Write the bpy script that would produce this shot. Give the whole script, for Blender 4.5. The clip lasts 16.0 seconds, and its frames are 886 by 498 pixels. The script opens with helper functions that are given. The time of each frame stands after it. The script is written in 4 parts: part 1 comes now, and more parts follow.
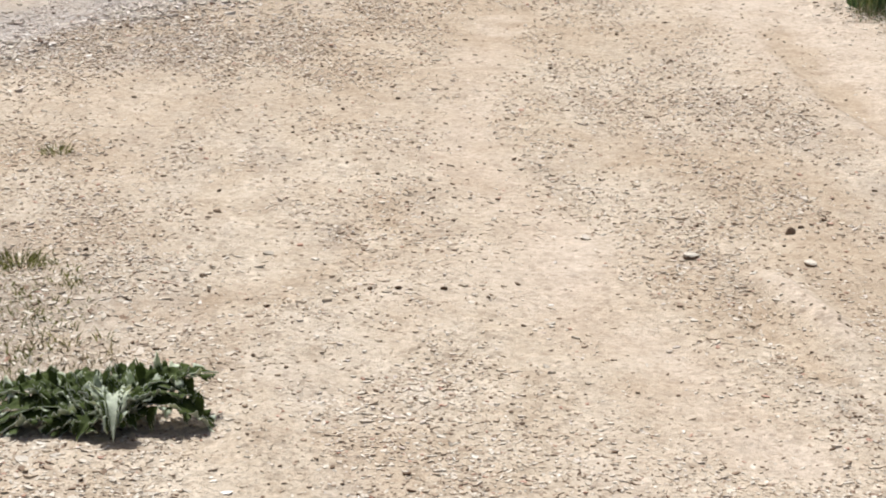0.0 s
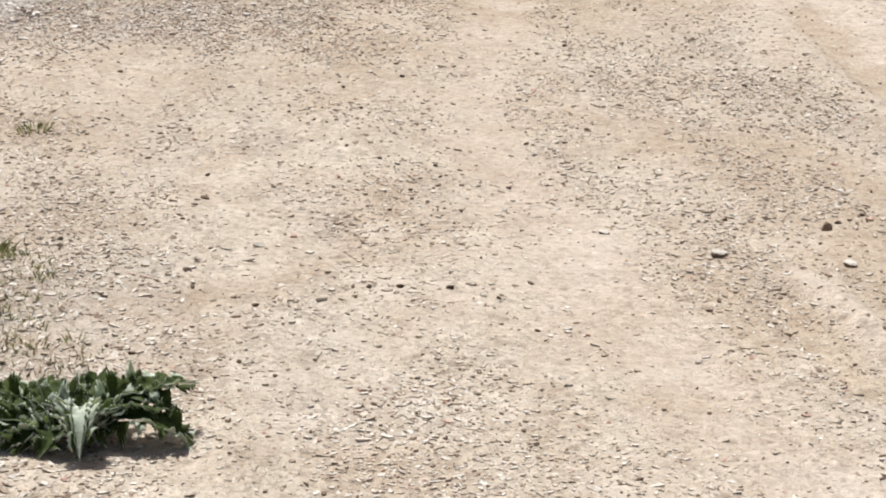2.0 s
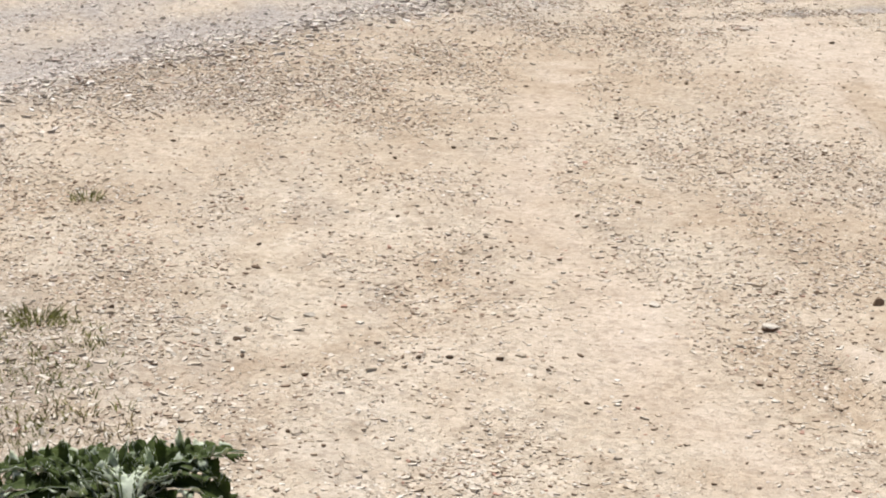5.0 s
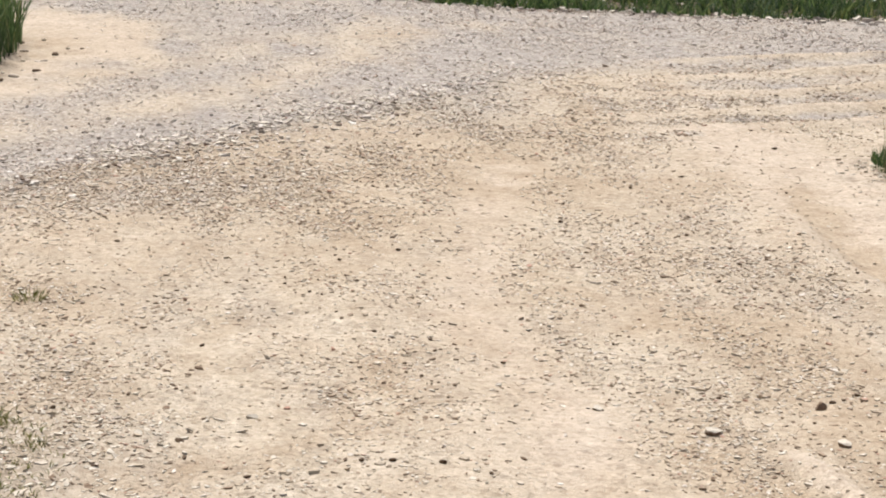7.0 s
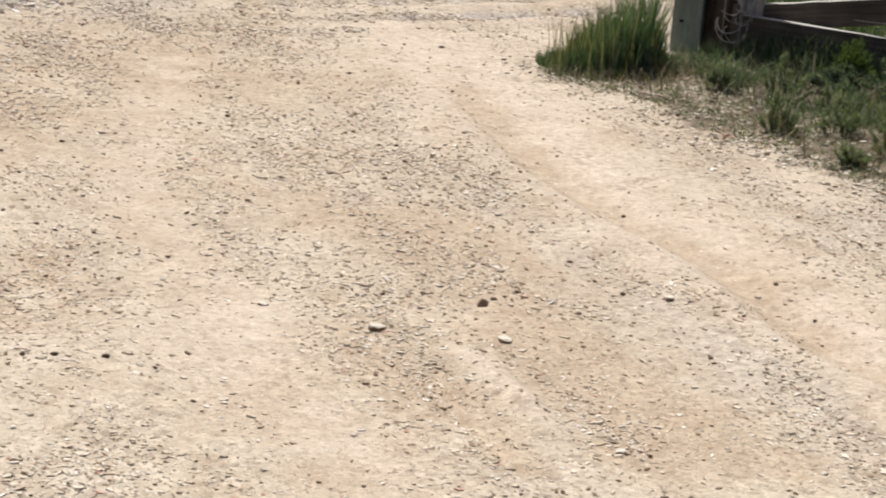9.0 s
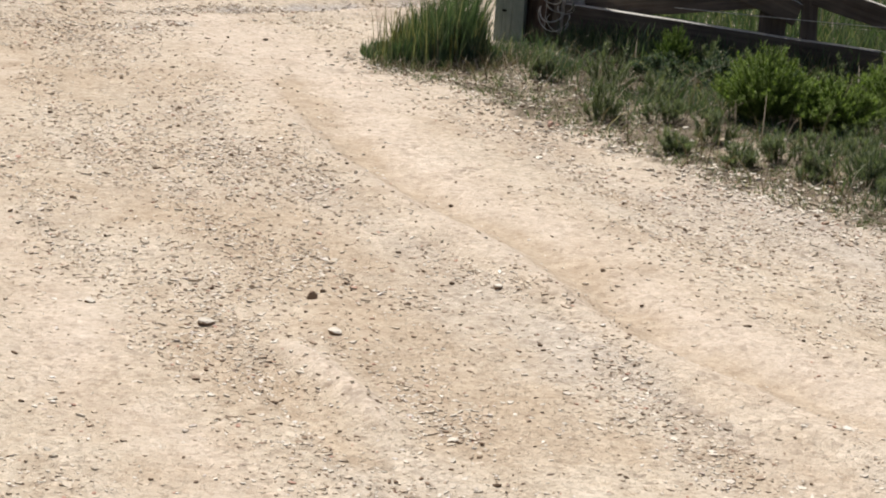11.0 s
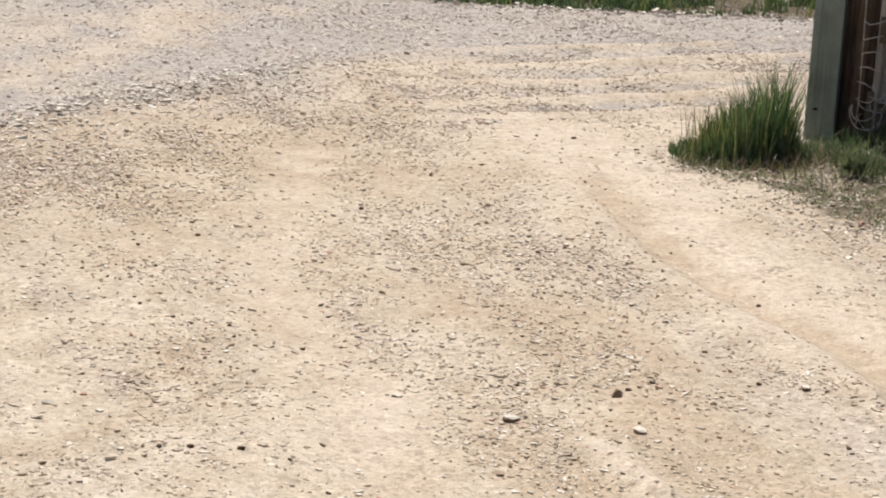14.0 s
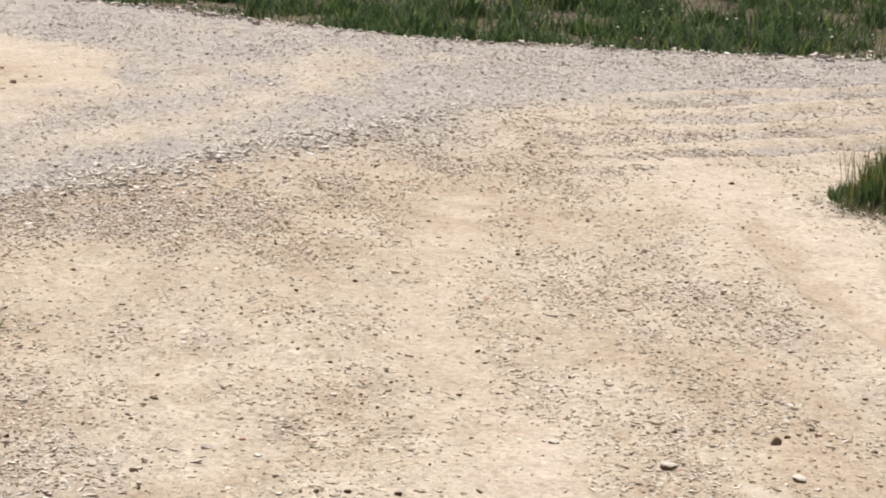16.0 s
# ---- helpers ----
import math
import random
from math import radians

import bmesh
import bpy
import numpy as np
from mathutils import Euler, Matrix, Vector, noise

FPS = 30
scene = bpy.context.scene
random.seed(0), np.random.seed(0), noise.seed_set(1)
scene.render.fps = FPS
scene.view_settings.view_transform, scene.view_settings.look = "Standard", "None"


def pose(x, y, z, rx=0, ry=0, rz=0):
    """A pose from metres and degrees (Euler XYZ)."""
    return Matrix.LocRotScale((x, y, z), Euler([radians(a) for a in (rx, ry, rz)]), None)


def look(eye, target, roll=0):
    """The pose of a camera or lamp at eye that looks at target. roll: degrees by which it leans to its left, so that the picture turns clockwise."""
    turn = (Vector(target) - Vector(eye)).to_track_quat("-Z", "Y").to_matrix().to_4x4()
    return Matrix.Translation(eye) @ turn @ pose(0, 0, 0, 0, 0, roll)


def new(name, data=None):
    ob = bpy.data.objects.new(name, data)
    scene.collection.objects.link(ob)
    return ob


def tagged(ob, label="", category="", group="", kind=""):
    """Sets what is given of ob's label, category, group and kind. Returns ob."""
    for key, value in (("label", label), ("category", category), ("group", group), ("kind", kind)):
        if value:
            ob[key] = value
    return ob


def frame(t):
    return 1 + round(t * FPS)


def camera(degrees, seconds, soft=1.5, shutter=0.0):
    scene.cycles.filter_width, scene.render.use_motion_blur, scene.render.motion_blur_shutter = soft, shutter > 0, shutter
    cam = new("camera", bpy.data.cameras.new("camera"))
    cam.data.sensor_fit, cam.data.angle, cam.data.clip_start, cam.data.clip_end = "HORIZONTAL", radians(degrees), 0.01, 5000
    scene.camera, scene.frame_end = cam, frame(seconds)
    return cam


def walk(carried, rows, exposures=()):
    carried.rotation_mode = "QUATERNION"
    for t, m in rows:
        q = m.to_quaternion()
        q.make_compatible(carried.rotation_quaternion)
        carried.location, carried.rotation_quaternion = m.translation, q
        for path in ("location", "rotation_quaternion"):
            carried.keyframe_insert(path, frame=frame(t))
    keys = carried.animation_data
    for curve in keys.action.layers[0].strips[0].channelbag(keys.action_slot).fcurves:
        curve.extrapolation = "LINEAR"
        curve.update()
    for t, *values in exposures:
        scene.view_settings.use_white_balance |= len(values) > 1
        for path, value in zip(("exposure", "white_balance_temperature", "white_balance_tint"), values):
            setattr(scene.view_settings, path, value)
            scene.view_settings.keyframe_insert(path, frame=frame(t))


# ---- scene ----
cam = camera(22.0, 16.0, soft=2.0, shutter=0.2)
# seconds, x, y, z, yaw, pitch, roll: the camera is held by hand and turned
PATH = [
    (0.0, 0.010, -0.542, 1.847, -0.042, -16.001, 0.362),
    (0.5, 0.015, -0.561, 1.855, -0.795, -16.191, 0.445),
    (0.7, 0.013, -0.560, 1.858, -1.007, -16.272, 0.231),
    (0.8, 0.005, -0.330, 1.808, -1.218, -16.419, 0.340),
    (0.9, 0.000, 0.000, 1.752, -1.365, -16.804, 0.768),
    (1.0, 0.000, 0.000, 1.750, -1.492, -16.765, 1.195),
    (1.5, 0.000, 0.000, 1.750, -0.918, -16.573, 1.141),
    (2.0, 0.000, 0.000, 1.750, 0.018, -16.687, 1.001),
    (2.5, 0.000, 0.000, 1.750, 0.470, -16.940, 1.230),
    (3.0, 0.000, 0.000, 1.750, 0.537, -16.941, 1.547),
    (3.5, 0.000, 0.000, 1.750, 0.923, -16.761, 1.176),
    (3.7, 0.000, 0.000, 1.750, 1.279, -16.559, 0.959),
    (5.8, 0.000, 0.000, 1.750, 1.211, -13.588, 1.354),
    (6.0, 0.000, 0.000, 1.750, 0.963, -13.231, 1.440),
    (6.5, 0.000, 0.000, 1.750, 0.352, -12.738, 1.609),
    (7.0, 0.000, 0.000, 1.750, -0.007, -12.313, 1.849),
    (7.5, 0.000, 0.000, 1.750, -1.486, -12.645, 2.583),
    (8.0, 0.000, 0.000, 1.750, -3.308, -13.545, 3.018),
    (8.5, 0.000, 0.000, 1.750, -5.293, -14.250, 3.673),
    (9.0, 0.000, 0.000, 1.750, -8.758, -14.468, 4.664),
    (9.5, 0.000, 0.000, 1.750, -11.387, -14.410, 4.833),
    (9.7, 0.000, 0.000, 1.750, -11.895, -14.410, 4.761),
    (11.8, 0.000, 0.000, 1.750, -13.309, -14.250, 4.622),
    (12.0, 0.000, 0.000, 1.750, -12.811, -13.981, 4.569),
    (12.5, 0.000, 0.000, 1.750, -10.568, -13.208, 4.241),
    (13.0, 0.000, 0.000, 1.750, -8.341, -12.704, 3.929),
    (13.5, 0.000, 0.000, 1.750, -6.746, -12.385, 3.952),
    (14.0, 0.000, 0.000, 1.750, -5.154, -12.422, 3.444),
    (14.5, 0.000, 0.000, 1.750, -3.984, -12.399, 2.724),
    (15.0, 0.000, 0.000, 1.750, -3.054, -11.958, 2.500),
    (15.5, 0.000, 0.000, 1.750, -1.964, -11.670, 2.525),
    (16.0, 0.000, 0.000, 1.750, -1.075, -11.472, 2.593),
]


def aim(x, y, z, yaw, pitch, roll):
    return pose(x, y, z, 0, 0, yaw) @ pose(0, 0, 0, 90 + pitch) @ pose(0, 0, 0, 0, 0, roll)


walk(cam, [(t, aim(*row)) for t, *row in PATH], [(0.0, 0.14, 6270, 9), (2.0, 0.14, 6130, 9), (3.7, 0.15, 6020, 9), (5.8, 0.17, 6430, 9), (8.5, 0.15, 6430, 9), (9.7, 0.135, 6430, 9), (11.8, 0.14, 6430, 9), (14.0, 0.165, 6430, 9), (16.0, 0.165, 6430, 9)])

# ---- daylight: high sun ahead and to the left, clear sky ----
SUN_AZ, SUN_EL = -24.0, 60.0
world = bpy.data.worlds.new("sky")
scene.world = world
world.use_nodes = True
sky = world.node_tree.nodes.new("ShaderNodeTexSky")
sky.sky_type, sky.sun_disc = "NISHITA", False
sky.sun_elevation, sky.sun_rotation = radians(SUN_EL), radians(SUN_AZ)
sky.dust_density, sky.air_density, sky.ozone_density = 5.0, 0.7, 0.2
back = world.node_tree.nodes["Background"]
back.inputs["Strength"].default_value = 0.074
world.node_tree.links.new(sky.outputs["Color"], back.inputs["Color"])
sun = new("sun", bpy.data.lights.new("sun", "SUN"))
sun.data.energy, sun.data.angle, sun.data.color = 4.7, radians(0.53), (1.0, 0.985, 0.955)
toward = Vector((math.sin(radians(SUN_AZ)) * math.cos(radians(SUN_EL)), math.cos(radians(SUN_AZ)) * math.cos(radians(SUN_EL)), math.sin(radians(SUN_EL))))
sun.matrix_world = look(toward * 60, (0, 0, 0))

rng = np.random.default_rng(7)


# ---- materials ----
def material(name, rough=0.9):
    m = bpy.data.materials.new(name)
    m.use_nodes = True
    n = m.node_tree.nodes
    b = n["Principled BSDF"]
    b.inputs["Roughness"].default_value = rough
    b.inputs["Specular IOR Level"].default_value = 0.12
    return m, n, m.node_tree.links, b


def noise_node(n, l, scale, detail=4, rough=0.6, coord=None, stretch=None):
    t = n.new("ShaderNodeTexNoise")
    t.inputs["Scale"].default_value, t.inputs["Detail"].default_value, t.inputs["Roughness"].default_value = scale, detail, rough
    if coord is None:
        coord = n.new("ShaderNodeTexCoord").outputs["Object"]
    if stretch:
        mp = n.new("ShaderNodeMapping")
        mp.inputs["Scale"].default_value = stretch
        l.new(coord, mp.inputs["Vector"])
        coord = mp.outputs["Vector"]
    l.new(coord, t.inputs["Vector"])
    return t.outputs["Fac"]


def ramp(n, l, fac, stops, smooth=True):
    r = n.new("ShaderNodeValToRGB")
    r.color_ramp.interpolation = "LINEAR" if smooth else "CONSTANT"
    e = r.color_ramp.elements
    while len(e) < len(stops):
        e.new(0.5)
    for i, (p, c) in enumerate(stops):
        e[i].position, e[i].color = p, (*c, 1) if len(c) == 3 else c
    l.new(fac, r.inputs["Fac"])
    return r.outputs["Color"]


def blend(n, l, fac, a, b, mode="MIX"):
    x = n.new("ShaderNodeMix")
    x.data_type, x.blend_type = "RGBA", mode
    for sock, v in ((x.inputs[0], fac), (x.inputs[6], a), (x.inputs[7], b)):
        if isinstance(v, (int, float)):
            sock.default_value = v
        elif isinstance(v, tuple):
            sock.default_value = (*v, 1)
        else:
            l.new(v, sock)
    return x.outputs[2]


def bump(n, l, b, height, strength, distance):
    x = n.new("ShaderNodeBump")
    x.inputs["Strength"].default_value, x.inputs["Distance"].default_value = strength, distance
    l.new(height, x.inputs["Height"])
    l.new(x.outputs["Normal"], b.inputs["Normal"])


def attr(n, name):
    a = n.new("ShaderNodeAttribute")
    a.attribute_name = name
    return a.outputs["Fac"]


def grey(v):
    return (v, v, v)


def ground_material():
    m, n, l, b = material("pale_dirt_and_gravel", 0.95)
    co = n.new("ShaderNodeTexCoord").outputs["Object"]
    drift = noise_node(n, l, 4.5, 7, 0.72, co, (1.5, 0.75, 1))
    dirt = ramp(n, l, drift, [(0.30, (0.40, 0.315, 0.225)), (0.45, (0.495, 0.408, 0.307)), (0.62, (0.55, 0.464, 0.36)), (0.75, (0.605, 0.522, 0.418))])
    bare = ramp(n, l, noise_node(n, l, 4.0, 6, 0.65, co), [(0.3, (0.475, 0.385, 0.30)), (0.7, (0.575, 0.487, 0.394))])
    stony = ramp(n, l, noise_node(n, l, 9.0, 6, 0.72, co), [(0.3, (0.315, 0.277, 0.245)), (0.7, (0.46, 0.411, 0.369))])
    soil = ramp(n, l, noise_node(n, l, 9.0, 6, 0.72, co), [(0.3, (0.066, 0.052, 0.035)), (0.5, (0.13, 0.102, 0.072)), (0.66, (0.18, 0.147, 0.105)), (0.78, (0.36, 0.31, 0.24))])
    stain = ramp(n, l, noise_node(n, l, 1.7, 6, 0.66, co, (1.3, 0.8, 1)), [(0.34, (0.80, 0.745, 0.69)), (0.50, (0.98, 0.985, 0.995)), (0.66, (1.03, 1.05, 1.08))])
    dirt = blend(n, l, 0.9, dirt, stain, "MULTIPLY")
    c = blend(n, l, attr(n, "bare"), dirt, bare)
    c = blend(n, l, attr(n, "stony"), c, stony)
    v3 = n.new("ShaderNodeTexVoronoi")
    v3.inputs["Scale"].default_value = 42
    l.new(co, v3.inputs["Vector"])
    sep3 = n.new("ShaderNodeSeparateColor")
    l.new(v3.outputs["Color"], sep3.inputs["Color"])
    lumps = ramp(n, l, sep3.outputs[2], [(0.0, (0.55, 0.53, 0.52)), (0.14, (0.85, 0.84, 0.83)), (0.4, (1.0, 1.0, 1.0)), (0.75, (1.03, 1.03, 1.03)), (1.0, (1.28, 1.29, 1.3))])
    strewn_fac = ramp(n, l, noise_node(n, l, 2.6, 5, 0.7, co, (1.4, 0.6, 1)), [(0.36, grey(0.15)), (0.60, grey(0.8))])
    c = blend(n, l, attr(n, "stony"), blend(n, l, strewn_fac, c, blend(n, l, 0.8, c, lumps, "MULTIPLY")), blend(n, l, 0.85, c, lumps, "MULTIPLY"))
    c = blend(n, l, attr(n, "brown"), c, ramp(n, l, noise_node(n, l, 11, 6, 0.7, co), [(0.3, (0.335, 0.252, 0.174)), (0.7, (0.512, 0.412, 0.303))]))
    c = blend(n, l, attr(n, "verge"), c, soil)
    clods = ramp(n, l, noise_node(n, l, 24, 4, 0.7, co), [(0.32, (0.86, 0.83, 0.80)), (0.5, (1.0, 1.0, 1.0)), (0.68, (1.07, 1.07, 1.08))])
    c = blend(n, l, 0.65, c, clods, "MULTIPLY")
    # grains of grit
    v = n.new("ShaderNodeTexVoronoi")
    v.inputs["Scale"].default_value = 190
    l.new(co, v.inputs["Vector"])
    sep = n.new("ShaderNodeSeparateColor")
    l.new(v.outputs["Color"], sep.inputs["Color"])
    grit = ramp(n, l, sep.outputs[0], [(0.0, grey(0.45)), (0.10, grey(0.80)), (0.3, grey(0.98)), (0.8, grey(1.04)), (1.0, grey(1.25))])
    c = blend(n, l, 0.30, c, grit, "MULTIPLY")
    v2 = n.new("ShaderNodeTexVoronoi")
    v2.inputs["Scale"].default_value = 75
    l.new(co, v2.inputs["Vector"])
    sep2 = n.new("ShaderNodeSeparateColor")
    l.new(v2.outputs["Color"], sep2.inputs["Color"])
    flakes = ramp(n, l, sep2.outputs[1], [(0.0, (0.62, 0.58, 0.55)), (0.15, (0.90, 0.88, 0.86)), (0.4, (1.0, 1.0, 1.0)), (0.8, (1.02, 1.02, 1.02)), (1.0, (1.16, 1.17, 1.19))])
    c = blend(n, l, 0.5, c, flakes, "MULTIPLY")
    fine = ramp(n, l, noise_node(n, l, 60, 4, 0.7, co), [(0.3, grey(0.84)), (0.7, grey(1.12))])
    c = blend(n, l, 0.55, c, fine, "MULTIPLY")
    l.new(c, b.inputs["Base Color"])
    h = blend(n, l, 0.45, noise_node(n, l, 110, 4, 0.65, co), ramp(n, l, v.outputs["Distance"], [(0.0, grey(1)), (0.5, grey(0))]))
    flake = ramp(n, l, noise_node(n, l, 66, 3, 0.6, co), [(0.55, grey(0)), (0.60, grey(0.8)), (0.75, grey(1))])
    where = ramp(n, l, noise_node(n, l, 3.2, 4, 0.65, co, (1.3, 0.6, 1)), [(0.38, grey(0.32)), (0.58, grey(1))])
    where = blend(n, l, attr(n, "bare"), where, grey(0.3))
    h = blend(n, l, 0.5, h, blend(n, l, 1.0, flake, where, "MULTIPLY"))
    bump(n, l, b, h, 0.9, 0.009)
    return m


def stone_material(name, stops):
    m, n, l, b = material(name, 0.88)
    g = n.new("ShaderNodeNewGeometry")
    c = ramp(n, l, g.outputs["Random Per Island"], stops, smooth=False)
    f = ramp(n, l, noise_node(n, l, 160, 4, 0.7), [(0.3, grey(0.72)), (0.7, grey(1.18))])
    l.new(blend(n, l, 1.0, c, f, "MULTIPLY"), b.inputs["Base Color"])
    bump(n, l, b, noise_node(n, l, 300, 3, 0.7), 0.5, 0.002)
    return m


PEBBLE_STOPS = [(0.0, (0.50, 0.405, 0.305)), (0.18, (0.57, 0.48, 0.375)), (0.40, (0.62, 0.54, 0.45)), (0.56, (0.46, 0.37, 0.28)), (0.73, (0.37, 0.28, 0.205)),
                (0.84, (0.25, 0.175, 0.122)), (0.89, (0.15, 0.102, 0.07)), (0.915, (0.76, 0.70, 0.61)), (0.975, (0.46, 0.28, 0.21))]
ROAD_STOPS = [(0.0, (0.56, 0.485, 0.42)), (0.22, (0.67, 0.60, 0.535)), (0.50, (0.56, 0.49, 0.43)), (0.68, (0.46, 0.38, 0.32)), (0.82, (0.33, 0.255, 0.205)),
              (0.88, (0.17, 0.12, 0.09)), (0.90, (0.82, 0.77, 0.71)), (0.97, (0.49, 0.36, 0.28))]
DARK_STOPS = [(0.0, (0.11, 0.072, 0.046)), (0.4, (0.16, 0.108, 0.072)), (0.75, (0.23, 0.162, 0.112))]
GROUND = ground_material()
PEBBLE, ROADSTONE, DARKSTONE = stone_material("pebbles", PEBBLE_STOPS), stone_material("road_gravel", ROAD_STOPS), stone_material("dark_stone", DARK_STOPS)
BROWNSTONE = stone_material("brown_stone", [(0.0, (0.22, 0.155, 0.105)), (0.5, (0.27, 0.19, 0.13))])
PALESTONE = stone_material("pale_stone", [(0.0, (0.55, 0.485, 0.40)), (0.5, (0.67, 0.60, 0.505))])


def leaf_material(name, stops, rough=0.55, glow=0.35):
    """Thin plant tissue: varies from blade to blade, lets some light through."""
    m, n, l, b = material(name, rough)
    g = n.new("ShaderNodeNewGeometry")
    c = ramp(n, l, g.outputs["Random Per Island"], stops)
    f = ramp(n, l, noise_node(n, l, 35, 3, 0.6), [(0.3, grey(0.75)), (0.7, grey(1.2))])
    c = blend(n, l, 1.0, c, f, "MULTIPLY")
    l.new(c, b.inputs["Base Color"])
    t = n.new("ShaderNodeBsdfTranslucent")
    l.new(blend(n, l, 1.0, c, (1.1, 1.25, 0.6), "MULTIPLY"), t.inputs["Color"])
    mix = n.new("ShaderNodeMixShader")
    mix.inputs[0].default_value = glow
    l.new(b.outputs[0], mix.inputs[1])
    l.new(t.outputs[0], mix.inputs[2])
    l.new(mix.outputs[0], n["Material Output"].inputs["Surface"])
    return m


GRASS = leaf_material("green_grass", [(0.0, (0.054, 0.084, 0.050)), (0.5, (0.092, 0.130, 0.080)), (0.84, (0.14, 0.178, 0.116)), (0.93, (0.23, 0.22, 0.14)), (1.0, (0.40, 0.35, 0.24))], glow=0.38)
DRYGRASS = leaf_material("dry_grass", [(0.0, (0.10, 0.072, 0.05)), (0.5, (0.21, 0.158, 0.113)), (0.9, (0.38, 0.31, 0.235)), (1.0, (0.6, 0.54, 0.44))], 0.7, 0.2)
BRUSH = leaf_material("feathery_green", [(0.0, (0.10, 0.145, 0.036)), (0.6, (0.18, 0.24, 0.064)), (1.0, (0.27, 0.325, 0.115))], 0.6, 0.45)
WEED = leaf_material("grey_green_weed", [(0.0, (0.10, 0.125, 0.075)), (0.6, (0.17, 0.197, 0.12)), (1.0, (0.29, 0.30, 0.20))], 0.6, 0.38)
OLIVE = leaf_material("olive_weed", [(0.0, (0.11, 0.11, 0.048)), (0.6, (0.20, 0.19, 0.09)), (1.0, (0.38, 0.34, 0.20))], 0.7, 0.3)
FIELD = leaf_material("field_green", [(0.0, (0.048, 0.078, 0.045)), (0.5, (0.094, 0.134, 0.082)), (0.88, (0.15, 0.185, 0.12)), (1.0, (0.32, 0.30, 0.20))], 0.7, 0.34)
FLOWER = leaf_material("white_petals", [(0.0, (0.7, 0.7, 0.62)), (1.0, (0.8, 0.8, 0.76))], 0.6, 0.3)


def thistle_materials():
    m, n, l, b = material("thistle_upper", 0.7)
    b.inputs["Specular IOR Level"].default_value = 0.1
    edge = ramp(n, l, attr(n, "margin"), [(0.42, grey(0.0)), (0.62, grey(1.0))])
    f = noise_node(n, l, 40, 5, 0.7)
    green = ramp(n, l, f, [(0.3, (0.036, 0.054, 0.013)), (0.7, (0.088, 0.114, 0.030))])
    c = blend(n, l, edge, green, ramp(n, l, f, [(0.35, (0.36, 0.40, 0.28)), (0.65, (0.70, 0.73, 0.62))]))
    l.new(c, b.inputs["Base Color"])
    t = n.new("ShaderNodeBsdfTranslucent")
    l.new(blend(n, l, 1.0, c, (1.3, 1.5, 0.5), "MULTIPLY"), t.inputs["Color"])
    mix = n.new("ShaderNodeMixShader")
    mix.inputs[0].default_value = 0.24
    l.new(b.outputs[0], mix.inputs[1])
    l.new(t.outputs[0], mix.inputs[2])
    l.new(mix.outputs[0], n["Material Output"].inputs["Surface"])
    bump(n, l, b, noise_node(n, l, 90, 3, 0.6), 0.6, 0.004)
    m2, n, l, b = material("thistle_woolly", 0.75)
    c = ramp(n, l, noise_node(n, l, 60, 4, 0.6), [(0.3, (0.50, 0.53, 0.42)), (0.7, (0.80, 0.82, 0.71))])
    l.new(c, b.inputs["Base Color"])
    t = n.new("ShaderNodeBsdfTranslucent")
    l.new(c, t.inputs["Color"])
    mix = n.new("ShaderNodeMixShader")
    mix.inputs[0].default_value = 0.35
    l.new(b.outputs[0], mix.inputs[1])
    l.new(t.outputs[0], mix.inputs[2])
    l.new(mix.outputs[0], n["Material Output"].inputs["Surface"])
    return m, m2


THISTLE_TOP, THISTLE_UNDER = thistle_materials()


def wood_material(name, dark, light, rough=0.85, scale=1.0, grain=(0.05, 1, 1)):
    m, n, l, b = material(name, rough)
    co = n.new("ShaderNodeTexCoord").outputs["Object"]
    g = noise_node(n, l, 38 * scale, 6, 0.7, co, grain)
    s = noise_node(n, l, 5, 4, 0.6, co)
    c = ramp(n, l, g, [(0.3, dark), (0.7, light)])
    c = blend(n, l, 0.7, c, ramp(n, l, s, [(0.3, grey(0.62)), (0.7, grey(1.2))]), "MULTIPLY")
    l.new(c, b.inputs["Base Color"])
    bump(n, l, b, g, 0.7, 0.004)
    return m


GREYWOOD = wood_material("weathered_grey_wood", (0.08, 0.062, 0.047), (0.225, 0.178, 0.138))
PALEWOOD = wood_material("pale_grey_wood", (0.30, 0.26, 0.225), (0.62, 0.555, 0.49))
# paler copy of the board wood, with sunlight put into its colour
SUNLIT_TOP = wood_material("sunlit_top_wood", (0.42, 0.39, 0.34), (0.62, 0.58, 0.52))
DARKWOOD = wood_material("dark_brown_post", (0.03, 0.021, 0.016), (0.27, 0.185, 0.135), 0.85, 1.0, (1, 1, 0.06))
PAINTED = wood_material("grey_green_paint", (0.215, 0.255, 0.215), (0.33, 0.37, 0.315), 0.6, 0.6, (1, 1, 0.05))


def metal_material():
    m, n, l, b = material("dull_wire", 0.45)
    b.inputs["Metallic"].default_value = 0.25
    c = ramp(n, l, noise_node(n, l, 60, 3, 0.6), [(0.35, (0.45, 0.42, 0.37)), (0.7, (0.72, 0.70, 0.66))])
    l.new(c, b.inputs["Base Color"])
    return m


WIRE = metal_material()
HOLE = material("dark_hole", 0.9)[0]
HOLE.node_tree.nodes["Principled BSDF"].inputs["Base Color"].default_value = (0.012, 0.011, 0.01, 1)


# ---- plan of the ground ----
def lattice(xi, yi, seed):
    h = (xi.astype(np.int64) * 374761393 + yi.astype(np.int64) * 668265263 + seed * 974634777) & 0xFFFFFFFF
    h = ((h ^ (h >> 13)) * 1274126177) & 0xFFFFFFFF
    return ((h ^ (h >> 16)) & 0xFFFF) / 65535.0


